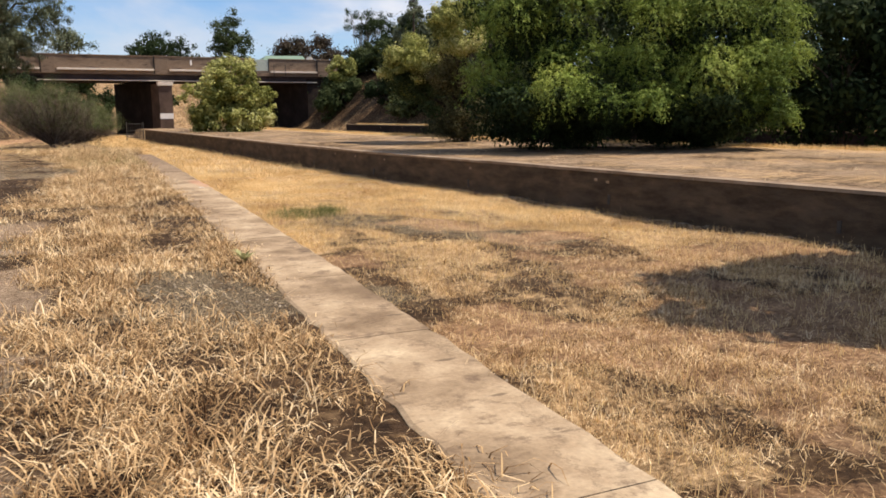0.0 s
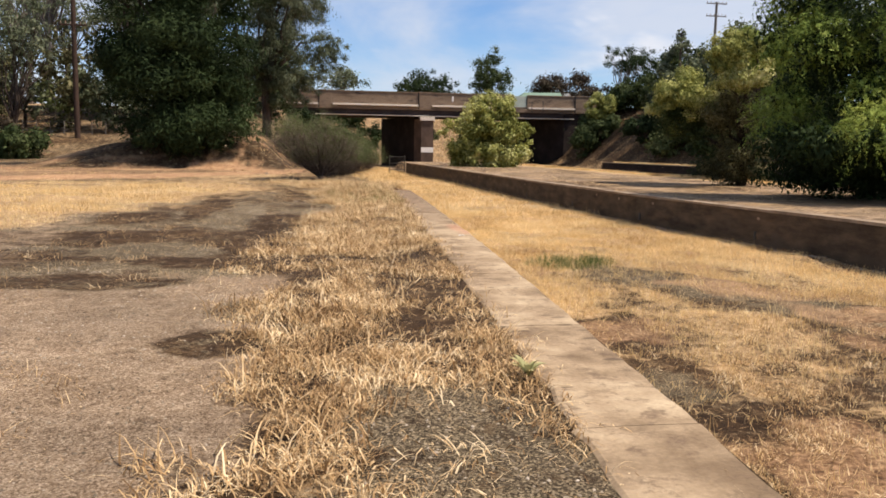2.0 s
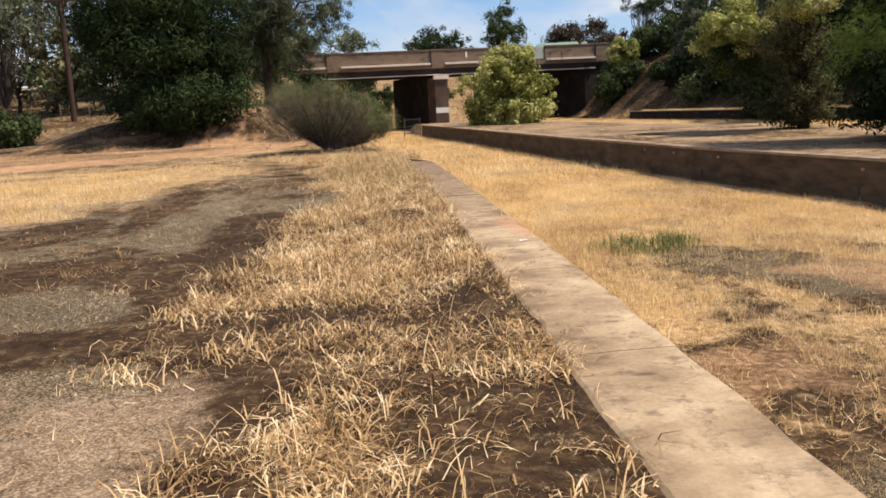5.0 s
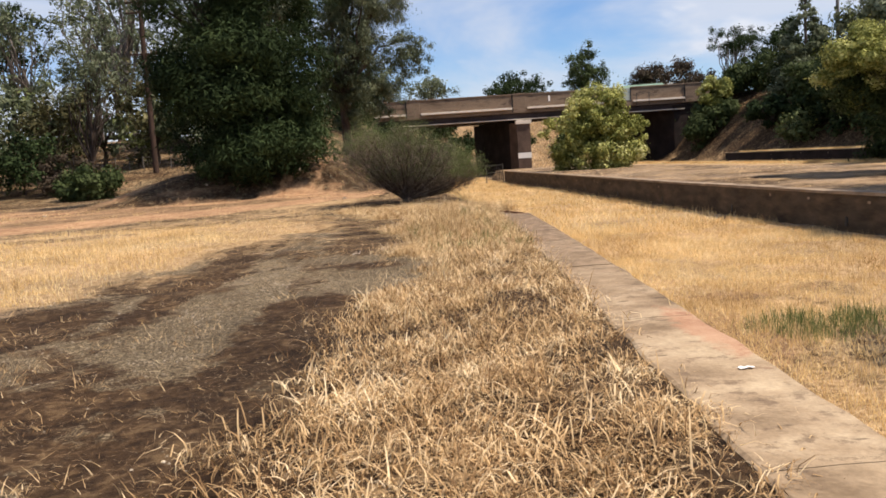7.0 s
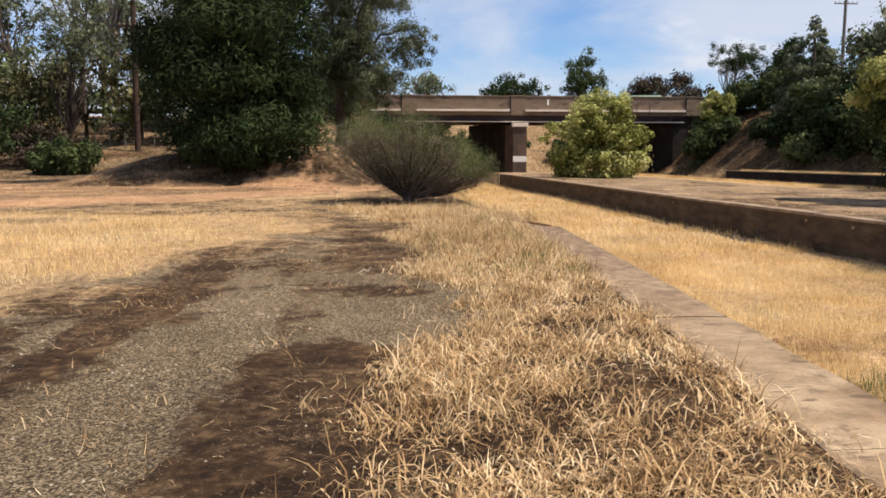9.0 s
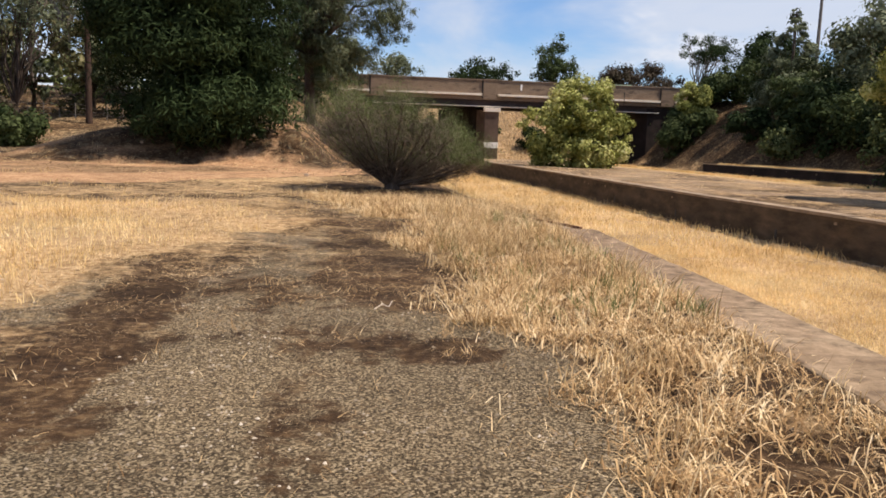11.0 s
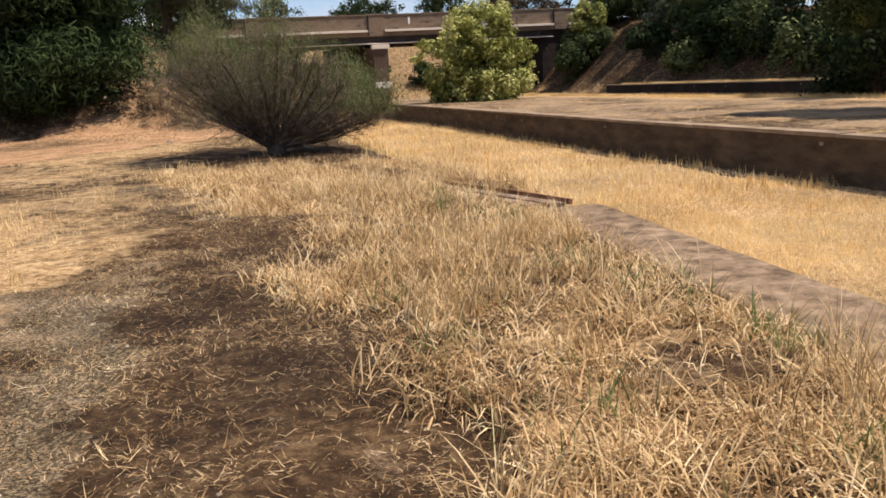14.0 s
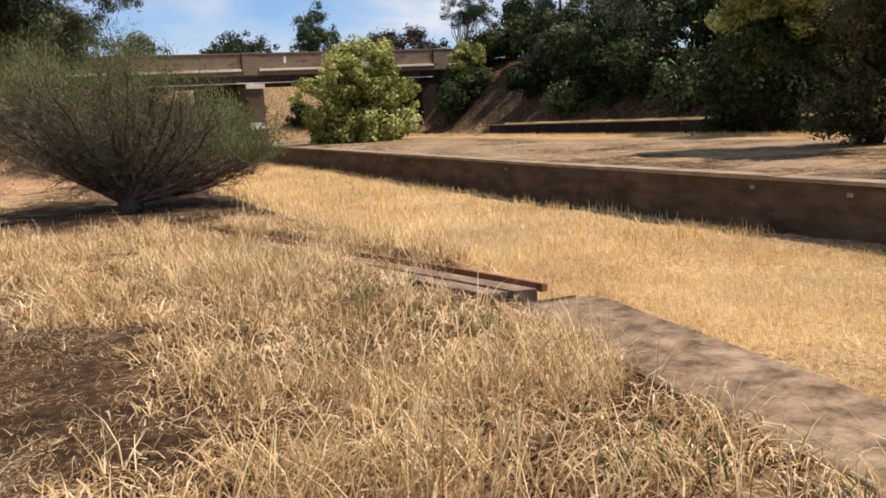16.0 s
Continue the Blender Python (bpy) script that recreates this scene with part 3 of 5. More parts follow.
def blots(x, y, n, these):
    """How far a place lies in one of a few frayed patches, 0 to 1."""
    m = 0.0
    for c in these:
        m = np.maximum(m, sstep(0.25, 0.65, spot(x, y, *c) + 0.7 * (n - 0.5)))
    return m


def bare_bed(x, y):
    """The thin, grey stretch of the track bed."""
    u, v = (x - 7.3) * 0.437 - (y - 17.3) * 0.9, (x - 7.3) * 0.9 + (y - 17.3) * 0.437
    return np.maximum(np.clip(1.35 - np.hypot(u / 4.0, v / 1.25), 0, 1), np.clip(1.35 - np.hypot((x - 3.6) / 0.9, (y - 11.8) / 0.7), 0, 1))


def strip_cover(x, y):
    """Dry grass between the track and the platform's edge."""
    n1, n2 = vnoise(x, y, 0.55, 51), vnoise(x, y, 1.6, 53)
    m = sstep(-0.3, 0.25, x - np.interp(y, *PR) + (n1 - 0.5) * 0.9) * sstep(0.06, -0.1, x - (edge_r(y) - 0.57) - (n1 - 0.5) * 0.22)
    m = np.where(y > 27, sstep(-0.3, 0.25, x - np.interp(y, *PR) + (n1 - 0.5) * 0.9) * sstep(0.8, -0.6, x - edge_r(y)), m)
    thin = sstep(0.40, 0.56, n1 * 0.6 + n2 * 0.4)
    m = m * (0.42 + 0.58 * np.maximum(thin, np.maximum(0.75 * sstep(13, 18, y), 0.8 * sstep(0.95, 0.45, x - np.interp(y, *PR)))))
    for c in ((0.22, 6.05, 0.42, 0.8), (0.6, 10.0, 0.42, 0.6), (0.35, 8.6, 0.35, 0.35), (0.3, 3.4, 0.3, 0.4), (0.9, 18.2, 0.3, 0.4), (0.95, 16.7, 0.35, 0.45), (0.85, 12.4, 0.3, 0.6), (1.2, 22.7, 0.3, 0.3)):
        m = m * (1 - 0.86 * sstep(0.2, 0.6, spot(x, y, *c)))
    m = m * (1 - 0.3 * sstep(14, 20, y) * sstep(0.56, 0.44, vnoise(x, y, 0.42, 59)))
    m = m * (1 - 0.35 * sstep(9, 11, y) * sstep(13.5, 12, y) * sstep(0.6, 0.45, n2))
    open_ = 0.35 * sstep(17, 21, y) + 0.45 * sstep(5.4, 4.4, y) + 0.3 * sstep(12, 13.5, y) * sstep(18, 16, y)
    m = m * (0.1 + open_ + (0.9 - open_) * sstep(0.40, 0.60, vnoise(x, y, 0.40, 67, 2)))
    rail = np.abs(x - (2.50 - 0.245 * (y - 27.25)))
    m = m * (1 - sstep(0.50, 0.30, rail + 0.14) * sstep(26.6, 26.9, y) * sstep(28.3, 27.7, y)) * (1 - 0.9 * sstep(0.30, 0.15, rail) * sstep(30.6, 31.4, y))
    return m * sstep(35.2, 33.0, y + 0.25 * x)


def field_cover(x, y):
    """The yellow field beyond the track."""
    n1 = vnoise(x, y, 0.9, 61)
    m = sstep(0.4, -0.5, x - np.interp(y, *PL) + (n1 - 0.5) * 1.6)
    full = sstep(12.5, 16, y + 0.12 * (x + 4)) * sstep(33, 26, y)
    return m * (1 - 0.85 * sstep(23, 27, y) * sstep(0.60, 0.44, vnoise(x, y, 1.5, 65))) * (0.05 + 0.95 * full) * (0.35 + 0.65 * sstep(0.28, 0.55, vnoise(x, y, 2.4, 63)))


def bed_cover(x, y):
    n = vnoise(x * 2.2, y * 0.8, 2.4, 71)
    n2 = vnoise(x, y, 0.8, 73)
    near_wall = sstep(4.2, 2.6, wall_x(y) - x + (n2 - 0.5))
    m = 0.12 + 0.88 * sstep(0.42, 0.57, 0.55 * n + 0.45 * n2 + 0.30 * sstep(14, 21, y) + 0.25 * near_wall * sstep(9, 13, y) - 0.05)
    m = m * (1 - 0.6 * sstep(13, 18, y) * sstep(0.5, 0.64, vnoise(x * 2.0 + 0.5 * y, y * 0.55, 1.7, 123)))
    m = np.maximum(m, 0.9 * sstep(0.2, 0.5, spot(x, y, 6.0, 14.3, 1.3, 1.5) + 0.5 * (n2 - 0.5)))
    m = m * (1 - 0.8 * sstep(0.2, 0.5, bare_bed(x, y) + 0.7 * (n2 - 0.5)))
    return m * sstep(0.15, 0.9, wall_x(y) - x + (n2 - 0.5))


def zone_masks(x, y, z):
    cr, w, f = edge_r(y), wall_x(y), far_x(y)
    left = x < cr
    n = vnoise(x, y, 0.7, 81)
    n2 = vnoise(x, y, 2.0, 83)
    straw = np.where(left, np.clip(0.42 * strip_cover(x, y) * (1 + 0.6 * sstep(15, 22, y)) + field_cover(x, y) + 0.45 * sstep(36, 42, y) - 0.3 * sstep(50, 60, y), 0, 1), 0.12 + 0.4 * bed_cover(x, y) + 0.24 * sstep(10, 18, y) + 0.3 * sstep(18, 30, y) - 0.42 * sstep(0.2, 0.6, bare_bed(x, y) + 0.5 * (n - 0.5)))
    straw = np.where(left, np.clip(straw + 0.16 * sstep(28, 31.5, y) * sstep(41, 36, y), 0, 1), straw)
    straw = np.where(left, np.clip(straw + 0.36 * sstep(1.2, -0.5, x - np.interp(y, *PL) + 1.6 * (n - 0.5)) * sstep(12, 15, y) * sstep(31, 27, y), 0, 1), straw)
    straw = np.where(x > w, 0.36 + 0.8 * (n - 0.5) + 0.4 * sstep(0.6, 0.1, np.abs(x - f + 1.0) - 1), straw)
    straw = np.where(y > 112, 0.5, straw)
    gravel = np.where(left, np.clip(0.56 - 0.12 * sstep(20, 23, y) + 1.1 * (n - 0.5) + 0.9 * (n2 - 0.5) + 0.45 * blots(x, y, n, GREY) - 1.1 * blots(x, y, n, BROWN), 0, 1), 0.2 + 0.5 * (n - 0.4))
    straw = np.where(left, straw + 0.42 * sstep(-0.9, -2.2, x + 1.2 * (n - 0.5)) * sstep(17, 21, y) * (0.3 + 1.2 * (n2 - 0.2)), straw)
    gravel = np.where(left, gravel * (1 - 0.8 * sstep(-0.2, 0.2, x - np.interp(y, *PR))), gravel)
    gravel = np.where(left & (spot(x, y, 0.2, 6.1, 0.5, 0.9) > 0.2), 0.7, gravel)
    gravel = np.where(left & (y < 12) & (x < -0.9), np.clip(gravel + 0.35, 0, 1), gravel)
    gravel = np.where((x > w) & (x < f), np.clip(0.25 + 1.2 * (n2 - 0.5), 0, 1), gravel)
    gravel = np.where((x > cr) & (x < w), np.clip(gravel + 0.5 * bare_bed(x, y), 0, 1), gravel)
    track = np.interp(x, [-40, -12, -7, -1.6, 3], [33, 35, 39, 46, 52])
    red = np.where(left, sstep(3.4, 1.2, np.abs(y - track) + (n2 - 0.5) * 2.0) + 0.55 * sstep(-0.5, 3.0, y - track + 0.4 * (n - 0.5)) * (0.5 + n2 * 0.8) * (1 - 0.65 * sstep(48, 56, y)) + 0.42 * sstep(44, 50, y) * (0.1 + n2 * 0.9) * (1 - 0.6 * sstep(56, 64, y)), 0)
    mound = sstep(48.6, 50.5, y + n - 0.5) * sstep(-0.4, -2.0, x) * sstep(62, 57, y) * sstep(-18, -12, x)
    red = np.where(left, red * (1 - mound) + mound * np.clip(0.42 + 1.4 * (n - 0.5) + 0.9 * (n2 - 0.5), 0, 1), red)
    red = np.where((x > cr) & (x < w) & (y < 24), 0.5 * sstep(0.42, 0.58, n2), red)
    red = np.where((x > w) & (x < f), np.clip(-0.1 + 0.9 * (n2 - 0.45), 0, 0.5), red)
    red = np.where((x > second_x(y) + 2) & (y > 84) & (y < 112), 0.06, red)
    straw = np.where(x > second_x(y) + 3, 0.1 + 0.3 * n2, straw)
    straw = straw * (1 - np.clip(red, 0, 1))
    pale = np.where(left, sstep(-0.45, -0.8, x + 0.35 * (n - 0.5)) * sstep(11.8, 10.6, y + 1.0 * (n2 - 0.5) - 0.25 * (x + 1)) * (0.6 + 0.8 * (n2 - 0.25)), 0)
    pale = pale + np.where(left, 0.5 * sstep(-3.0, -4.0, x + 0.6 * (n - 0.5)) * sstep(30, 20, y) + 0.42 * sstep(27, 31, y) * sstep(44, 37, y) * (0.3 + 1.2 * (n - 0.2)), 0)
    pale = pale + np.where(left, (0.28 + 0.5 * (n - 0.5)) * sstep(21, 22.5, y) * sstep(31, 28, y), 0)
    pale = np.where((x > w) & (x < f), 0.62 + 1.0 * (n2 - 0.5), pale)
    pale = pale * (1 - blots(x, y, n, BROWN) * (1 - 0.5 * sstep(21, 22.5, y)))
    straw, gravel = straw * (1 - 0.9 * mound), np.where(left, gravel * (1 - mound) + 0.35 * mound, gravel)
    pale = np.where(left, pale * (1 - strip_cover(x, y)), pale)
    return straw, gravel, np.clip(red, 0, 1), np.clip(pale, 0, 1)


def ground_sheet():
    geo = np.geomspace(1, 60, 14)
    ys = np.concatenate([-40 * geo[::-1], np.arange(-36, -1, 3.0), np.arange(-1, 38, 0.16), np.arange(38, 60, 0.5), np.arange(60, 168, 1.5), 168 * np.geomspace(1, 16, 14)])
    cols = []
    for a in np.concatenate([-34 * geo[::-1], np.arange(-33, -9, 1.2), np.arange(-9, -0.05, 0.12)]):
        cols.append(lambda y, a=a: np.where(a > -9.1, edge_r(np.minimum(y, 200)) - 0.6 + a + 0.0, a))
    for a in (-0.45, -0.3, -0.15, 0.0, 0.02, 0.05):
        cols.append(lambda y, a=a: edge_r(y) + a)
    for s in np.linspace(0.012, 0.985, 56):
        cols.append(lambda y, s=s: edge_r(y) + 0.05 + (wall_x(y) - edge_r(y)) * s)
    for a in (0.12, 0.24):
        cols.append(lambda y, a=a: wall_x(y) + a)
    for s in np.linspace(0.05, 0.97, 24):
        cols.append(lambda y, s=s: wall_x(y) + 0.24 + (far_x(y) - wall_x(y) - 0.4) * s)
    for a in (-0.09, -0.05):
        cols.append(lambda y, a=a: far_x(y) + a)
    for s in np.linspace(0.06, 0.97, 12):
        cols.append(lambda y, s=s: far_x(y) + (second_x(y) - far_x(y)) * s)
    for a in (0.15, 0.26, 1.0, 1.8, 2.6, 3.5, 4.5, 5.5, 6.5, 7.5, 8.5, 9.5, 10.5, 11.5, 13, 16, 20, 26, 35):
        cols.append(lambda y, a=a: second_x(y) + a)
    for a in 95 * np.geomspace(1, 22, 12):
        cols.append(lambda y, a=a: np.full_like(y, a))
    X = np.stack([np.broadcast_to(c(ys), ys.shape) for c in cols], 1)
    Y = np.repeat(ys[:, None], X.shape[1], 1)
    Z = ground_z(X, Y)
    r, c = X.shape
    i = (np.arange(r - 1)[:, None] * c + np.arange(c - 1)[None]).ravel()
    me = mesh_np("ground", np.stack([X, Y, Z], -1).reshape(-1, 3), [np.stack([i, i + 1, i + c + 1, i + c], 1)], GROUND)
    for name, val in zip(("straw", "gravel", "red", "pale"), zone_masks(X.ravel(), Y.ravel(), Z.ravel())):
        at = me.attributes.new(name, "FLOAT", "POINT")
        at.data.foreach_set("value", np.asarray(val, np.float32))
    me.polygons.foreach_set("use_smooth", np.ones(len(me.polygons), bool))
    tagged(part("ground", me), "dry gravelly ground with straw, dark soil and a sunken track bed", "ground", kind="structure")


ground_sheet()

# ---- platform edges ----
def platform_edge():
    """Cast concrete edging of the near platform, slab after slab, over a low face wall."""
    root = tagged(new("platform_edge"), "worn stained concrete edging along the old railway platform", "platform edge", kind="structure")
    r2 = np.random.default_rng(3)
    y = -4.0
    while y < 26.6:
        ln = r2.uniform(1.6, 2.9)
        y1 = min(y + ln, 26.9)
        bm = bmesh.new()
        rows = []
        for yy in np.linspace(y + 0.0025, y1 - 0.0025, 11):
            xr = float(edge_r(yy)) + r2.normal(0, 0.007)
            xl = float(edge_r(yy)) - 0.62 + r2.normal(0, 0.012)
            zt = 0.025 + r2.normal(0, 0.003)
            rows.append([bm.verts.new(p) for p in ((xl, yy, -0.12), (xl, yy, zt - 0.01), (xl + 0.02, yy, zt), ((xl + xr) / 2, yy, zt + 0.004), (xr - 0.03, yy, zt), (xr + 0.004, yy, zt - 0.03), (xr, yy, -0.14))])
        for a, b in zip(rows, rows[1:]):
            for k in range(6):
                bm.faces.new((a[k], a[k + 1], b[k + 1], b[k]))
        bm.faces.new(rows[0])
        bm.faces.new(rows[-1][::-1])
        part("slab", bm_mesh("slab", bm, CONCRETE), root)
        y = y1
    ys = np.linspace(-4, 27, 32)
    out = [(float(edge_r(v)) - 0.07, v) for v in ys] + [(float(edge_r(v)) - 0.35, v) for v in ys[::-1]]
    prism("face_wall", out, -1.6, -0.10, WALL, root)


def platform_wall(name, curve, y0, y1, top, label, face, foot=-1.7):
    """A masonry platform face with a slightly proud, pale cap."""
    root = tagged(new(name), label, "retaining wall", kind="structure")
    ys = np.linspace(y0, y1, 60)
    x = curve(ys)
    out = [(float(a), float(b)) for a, b in zip(x, ys)] + [(float(a) + 0.34, float(b)) for a, b in zip(x[::-1], ys[::-1])]
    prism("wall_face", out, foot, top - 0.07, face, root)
    r2 = np.random.default_rng(5)
    y = y0
    while y < y1:
        ye = min(y + r2.uniform(2.2, 3.2), y1)
        q = np.linspace(y + 0.008, ye - 0.008, 4)
        xx = curve(q)
        jit = r2.normal(0, 0.008)
        o = [(float(a) - 0.05 + jit, float(b)) for a, b in zip(xx, q)] + [(float(a) + 0.42 + jit, float(b)) for a, b in zip(xx[::-1], q[::-1])]
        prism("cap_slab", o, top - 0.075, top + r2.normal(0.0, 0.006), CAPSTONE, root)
        y = ye
    for y in np.arange(math.ceil(y0) + 2, y1 - 1, 6.4):
        xx = float(curve(y))
        box("drain_slot", (xx - 0.012, y - 0.05, -1.2), (xx + 0.05, y + 0.05, -0.95), DARKMETAL, root, 0.004)
    for y in r2.uniform(y0, y1, 22):
        xx, zz = float(curve(y)), top - r2.uniform(0.2, 0.32)
        box("pale_patch", (xx - 0.008, y - 0.06, zz - 0.035), (xx + 0.03, y + 0.06, zz + 0.035), CAPSTONE, root, 0.006)


platform_edge()
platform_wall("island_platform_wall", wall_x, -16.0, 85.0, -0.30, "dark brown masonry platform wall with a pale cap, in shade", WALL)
# The far face is coloured near-black in place of the shade on it.
platform_wall("second_platform_wall", second_x, -16.0, 86.0, -0.02, "low platform wall beyond the island platform, coloured dark for its shade", SHADEBRICK)

# ---- bridge ----
BY = 108.0


def bridge():
    root = tagged(new("road_bridge"), "brown rendered road bridge on brick piers across the old tracks", "bridge", kind="structure")
    root.location = (0, 0, 0)
    xs = [-7.0, 2.25, 14.75, 35.35, 42.0]
    deep = 11.0

    def lead(x):
        return 0.02 * (x - 14)      # the bridge lies slightly askew
    for k, (a, b) in enumerate(zip(xs, xs[1:])):
        lo, hi = a + (0.75 if k else 0), b - 0.75
        spans = [(lo, hi)] if k != 2 else [(lo, 26.2), (28.1, hi)]
        for p, q in spans:
            box("parapet", (p, BY + 0.05, 6.42), (q, BY + 0.38, 7.98), BRIDGE, root, 0.02)
            box("coping", (p, BY - 0.02, 7.98), (q, BY + 0.46, 8.10), BRIDGE, root, 0.02)
            # The ledge's pale colour stands in for sun on its top.
            box("ledge", (p + 0.15, BY - 0.34, 6.30), (q - 0.15, BY + 0.10, 6.52), LEDGE, root, 0.015, "ledge, coloured pale for the sun on its top")
        box("fascia", (a, BY - 0.02, 5.86), (b, BY + 0.6, 6.33), BRIDGE, root, 0.02)
        box("back_parapet", (a, BY + deep - 0.4, 6.4), (b, BY + deep, 7.7), BRIDGE, root, 0.02)
    for x in xs[1:4]:
        box("pilaster", (x - 0.75, BY - 0.10, 5.9), (x + 0.75, BY + 0.45, 8.02), BRIDGE, root, 0.025)
        box("pilaster_cap", (x - 0.82, BY - 0.16, 8.0), (x + 0.82, BY + 0.5, 8.13), BRIDGE, root, 0.025)
        box("expansion_joint", (x - 0.90, BY - 0.03, 6.0), (x - 0.77, BY + 0.2, 8.02), DARKMETAL, root, 0.01)
    box("deck", (-7, BY + 0.3, 5.6), (42, BY + deep - 0.2, 6.3), GIRDER, root, 0.02)
    box("roadway", (-60, BY + 0.6, 6.3), (90, BY + deep - 0.5, 6.42), ASPHALT, root, 0.02)
    for y in (BY + 0.35, BY + 3.6, BY + 7.0, BY + 10.2):
        box("girder_web", (1.0, y, 5.2), (34.4, y + 0.12, 5.85), GIRDER, root, 0.01)
        # The front flange is coloured pale for the light it catches.
        box("girder_flange", (1.0, y - 0.45, 5.10), (34.4, y + 0.32, 5.19), GIRDER if y > BY + 1 else LEDGE, root, 0.01)
    # the middle pier runs askew under the deck
    prism("pier", [(14.25, BY - 0.45), (15.8, BY - 0.45), (15.5, BY + 1.6), (13.6, BY + 1.6)], -1.8, 4.75, PIER, root)
    # Rear wall and abutments carry the shade under the deck as dark colour.
    prism("pier_wall", [(13.6, BY + 1.62), (15.5, BY + 1.62), (12.7, BY + 10.6), (10.2, BY + 10.6)], -1.8, 5.0, SHADEBRICK, root, 0.0, "brick wall under the deck, coloured dark for its shade")
    box("pier_cap", (14.1, BY - 0.62, 4.55), (15.95, BY + 0.2, 5.0), LEDGE, root, 0.04, "pale stone cap")
    box("white_band", (14.235, BY - 0.465, 0.55), (15.815, BY + 0.1, 1.2), WHITE, root, 0.01, "white painted band")
    prism("abutment", [(33.2, BY + 0.2), (38, BY + 0.2), (38, BY + 10.8), (27.6, BY + 10.8)], -1.8, 5.6, SHADEBRICK, root)
    prism("abutment", [(-6, BY + 0.2), (1.6, BY + 0.2), (-0.6, BY + 10.8), (-6, BY + 10.8)], -1.8, 5.6, SHADEBRICK, root)
    # the gap in the parapet, closed with a pale mesh panel between posts
    box("infill_panel", (26.3, BY + 0.12, 6.55), (28.0, BY + 0.16, 7.95), MESHPANEL, root, 0.005, "pale mesh infill panel")
    for x in (26.25, 28.02):
        box("panel_post", (x, BY + 0.06, 6.3), (x + 0.09, BY + 0.2, 8.05), DARKMETAL, root, 0.01)
    for x in (25.9, 28.6, 30.1):
        box("guard_post", (x, BY - 0.35, 5.9), (x + 0.08, BY - 0.27, 7.35), DARKMETAL, root, 0.01)
    box("marker", (18.2, BY + 0.02, 7.05), (18.42, BY + 0.05, 7.7), WHITE, root, 0.004, "small white marker")


bridge()

# ---- trees and shrubs ----
def zg(x, y):
    return float(ground_z(np.array([x]), np.array([y]))[0])


def twiggy_shrub():
    """The bare, fanning shrub beside the end of the platform."""
    base = np.array([0.27, 36.7, zg(0.27, 36.7)])
    root = tagged(new("shrub"), "large half-bare twiggy shrub with olive needles on a short trunk", "shrub")
    root.location = base
    r2 = np.random.default_rng(17)
    stems, srad, twigs, trad, tips = [], [], [], [], []
    for i in range(62):
        az = r2.uniform(0, 2 * np.pi) if i < 52 else r2.uniform(-0.9, 0.9)
        spread = r2.uniform(0.1, 1.0) ** 0.55 if i < 52 else r2.uniform(0.9, 1.15)
        reach = 2.05 * spread * (1.05 if np.cos(az) < 0 else 1.0)
        end = np.array([np.cos(az) * reach, np.sin(az) * reach * 0.85, 2.45 - (0.5 if np.cos(az) < 0 else 1.45 * np.cos(az)) * spread ** 2.0 + r2.uniform(-0.6, 0.1)])
        t = np.linspace(0, 1, 7)[:, None]
        bow = np.array([np.cos(az), np.sin(az), 0]) * 0.25 * spread
        p = end * t + bow * (t * (1 - t) * 2) + r2.normal(0, 0.05, (7, 3)) * t
        p[:, 2] = end[2] * (0.7 * t[:, 0] + 0.3 * t[:, 0] ** 0.7) + r2.normal(0, 0.02, 7)
        p[0] = np.array([np.cos(az) * 0.07, np.sin(az) * 0.07, 0.12])
        p[1] = p[0] + (p[2] - p[0]) * 0.45
        stems.append(p)
        srad.append(np.array([0.055, 0.045, 0.03, 0.022, 0.016, 0.011, 0.006]) * r2.uniform(0.7, 1.25))
        for j in range(56):
            k = r2.uniform(0.2, 1.0)
            a = p[0] + (np.array([np.interp(k, t[:, 0], p[:, c]) for c in range(3)]) - p[0])
            d = r2.normal(0, 1, 3) * [1, 1, 0.7] + np.array([np.cos(az), np.sin(az), 0.9]) * 0.8
            d /= np.linalg.norm(d)
            ln = r2.uniform(0.2, 0.6) * (1.15 - 0.4 * k)
            q = a + d * ln * np.array([[0], [0.5], [1]]) + r2.normal(0, 0.03, (3, 3)) * [[0], [1], [1]]
            twigs.append(q)
            trad.append(np.array([0.007, 0.005, 0.002]))
            tips.append(q[2])
            for m in range(3):
                e = q[1] + (q[2] - q[1]) * r2.uniform(0, 1)
                dd = d + r2.normal(0, 0.8, 3)
                dd /= np.linalg.norm(dd)
                e2 = e + dd * r2.uniform(0.12, 0.32)
                twigs.append(np.array([e, (e + e2) / 2 + r2.normal(0, 0.01, 3), e2]))
                trad.append(np.array([0.0045, 0.0035, 0.0015]))
                tips.append(e2)
    trunk = [np.array([[0, 0, -0.2], [0.02, 0, 0.05], [0, 0, 0.25], [0.02, 0.02, 0.45]])]
    v, f = tubes(trunk + stems, [np.array([0.27, 0.2, 0.18, 0.12])] + srad, 7)
    part("trunk", mesh_np("trunk", v, f, BARK), root)
    v, f = tubes(twigs, trad, 3)
    part("twig_tangle", mesh_np("twig_tangle", v, f, TWIG), root, "tangle of bare grey twigs")
    tips = np.array(tips)
    tips = tips[(tips[:, 2] > 0.75)]
    wgt = 0.22 + 1.2 * sstep(1.5, 2.4, tips[:, 2]) + 1.2 * sstep(1.0, 1.9, tips[:, 0])
    k = r2.choice(len(tips), 64000, p=wgt / wgt.sum())
    pts = tips[k] + r2.normal(0, 0.085, (len(k), 3))
    n = len(pts)
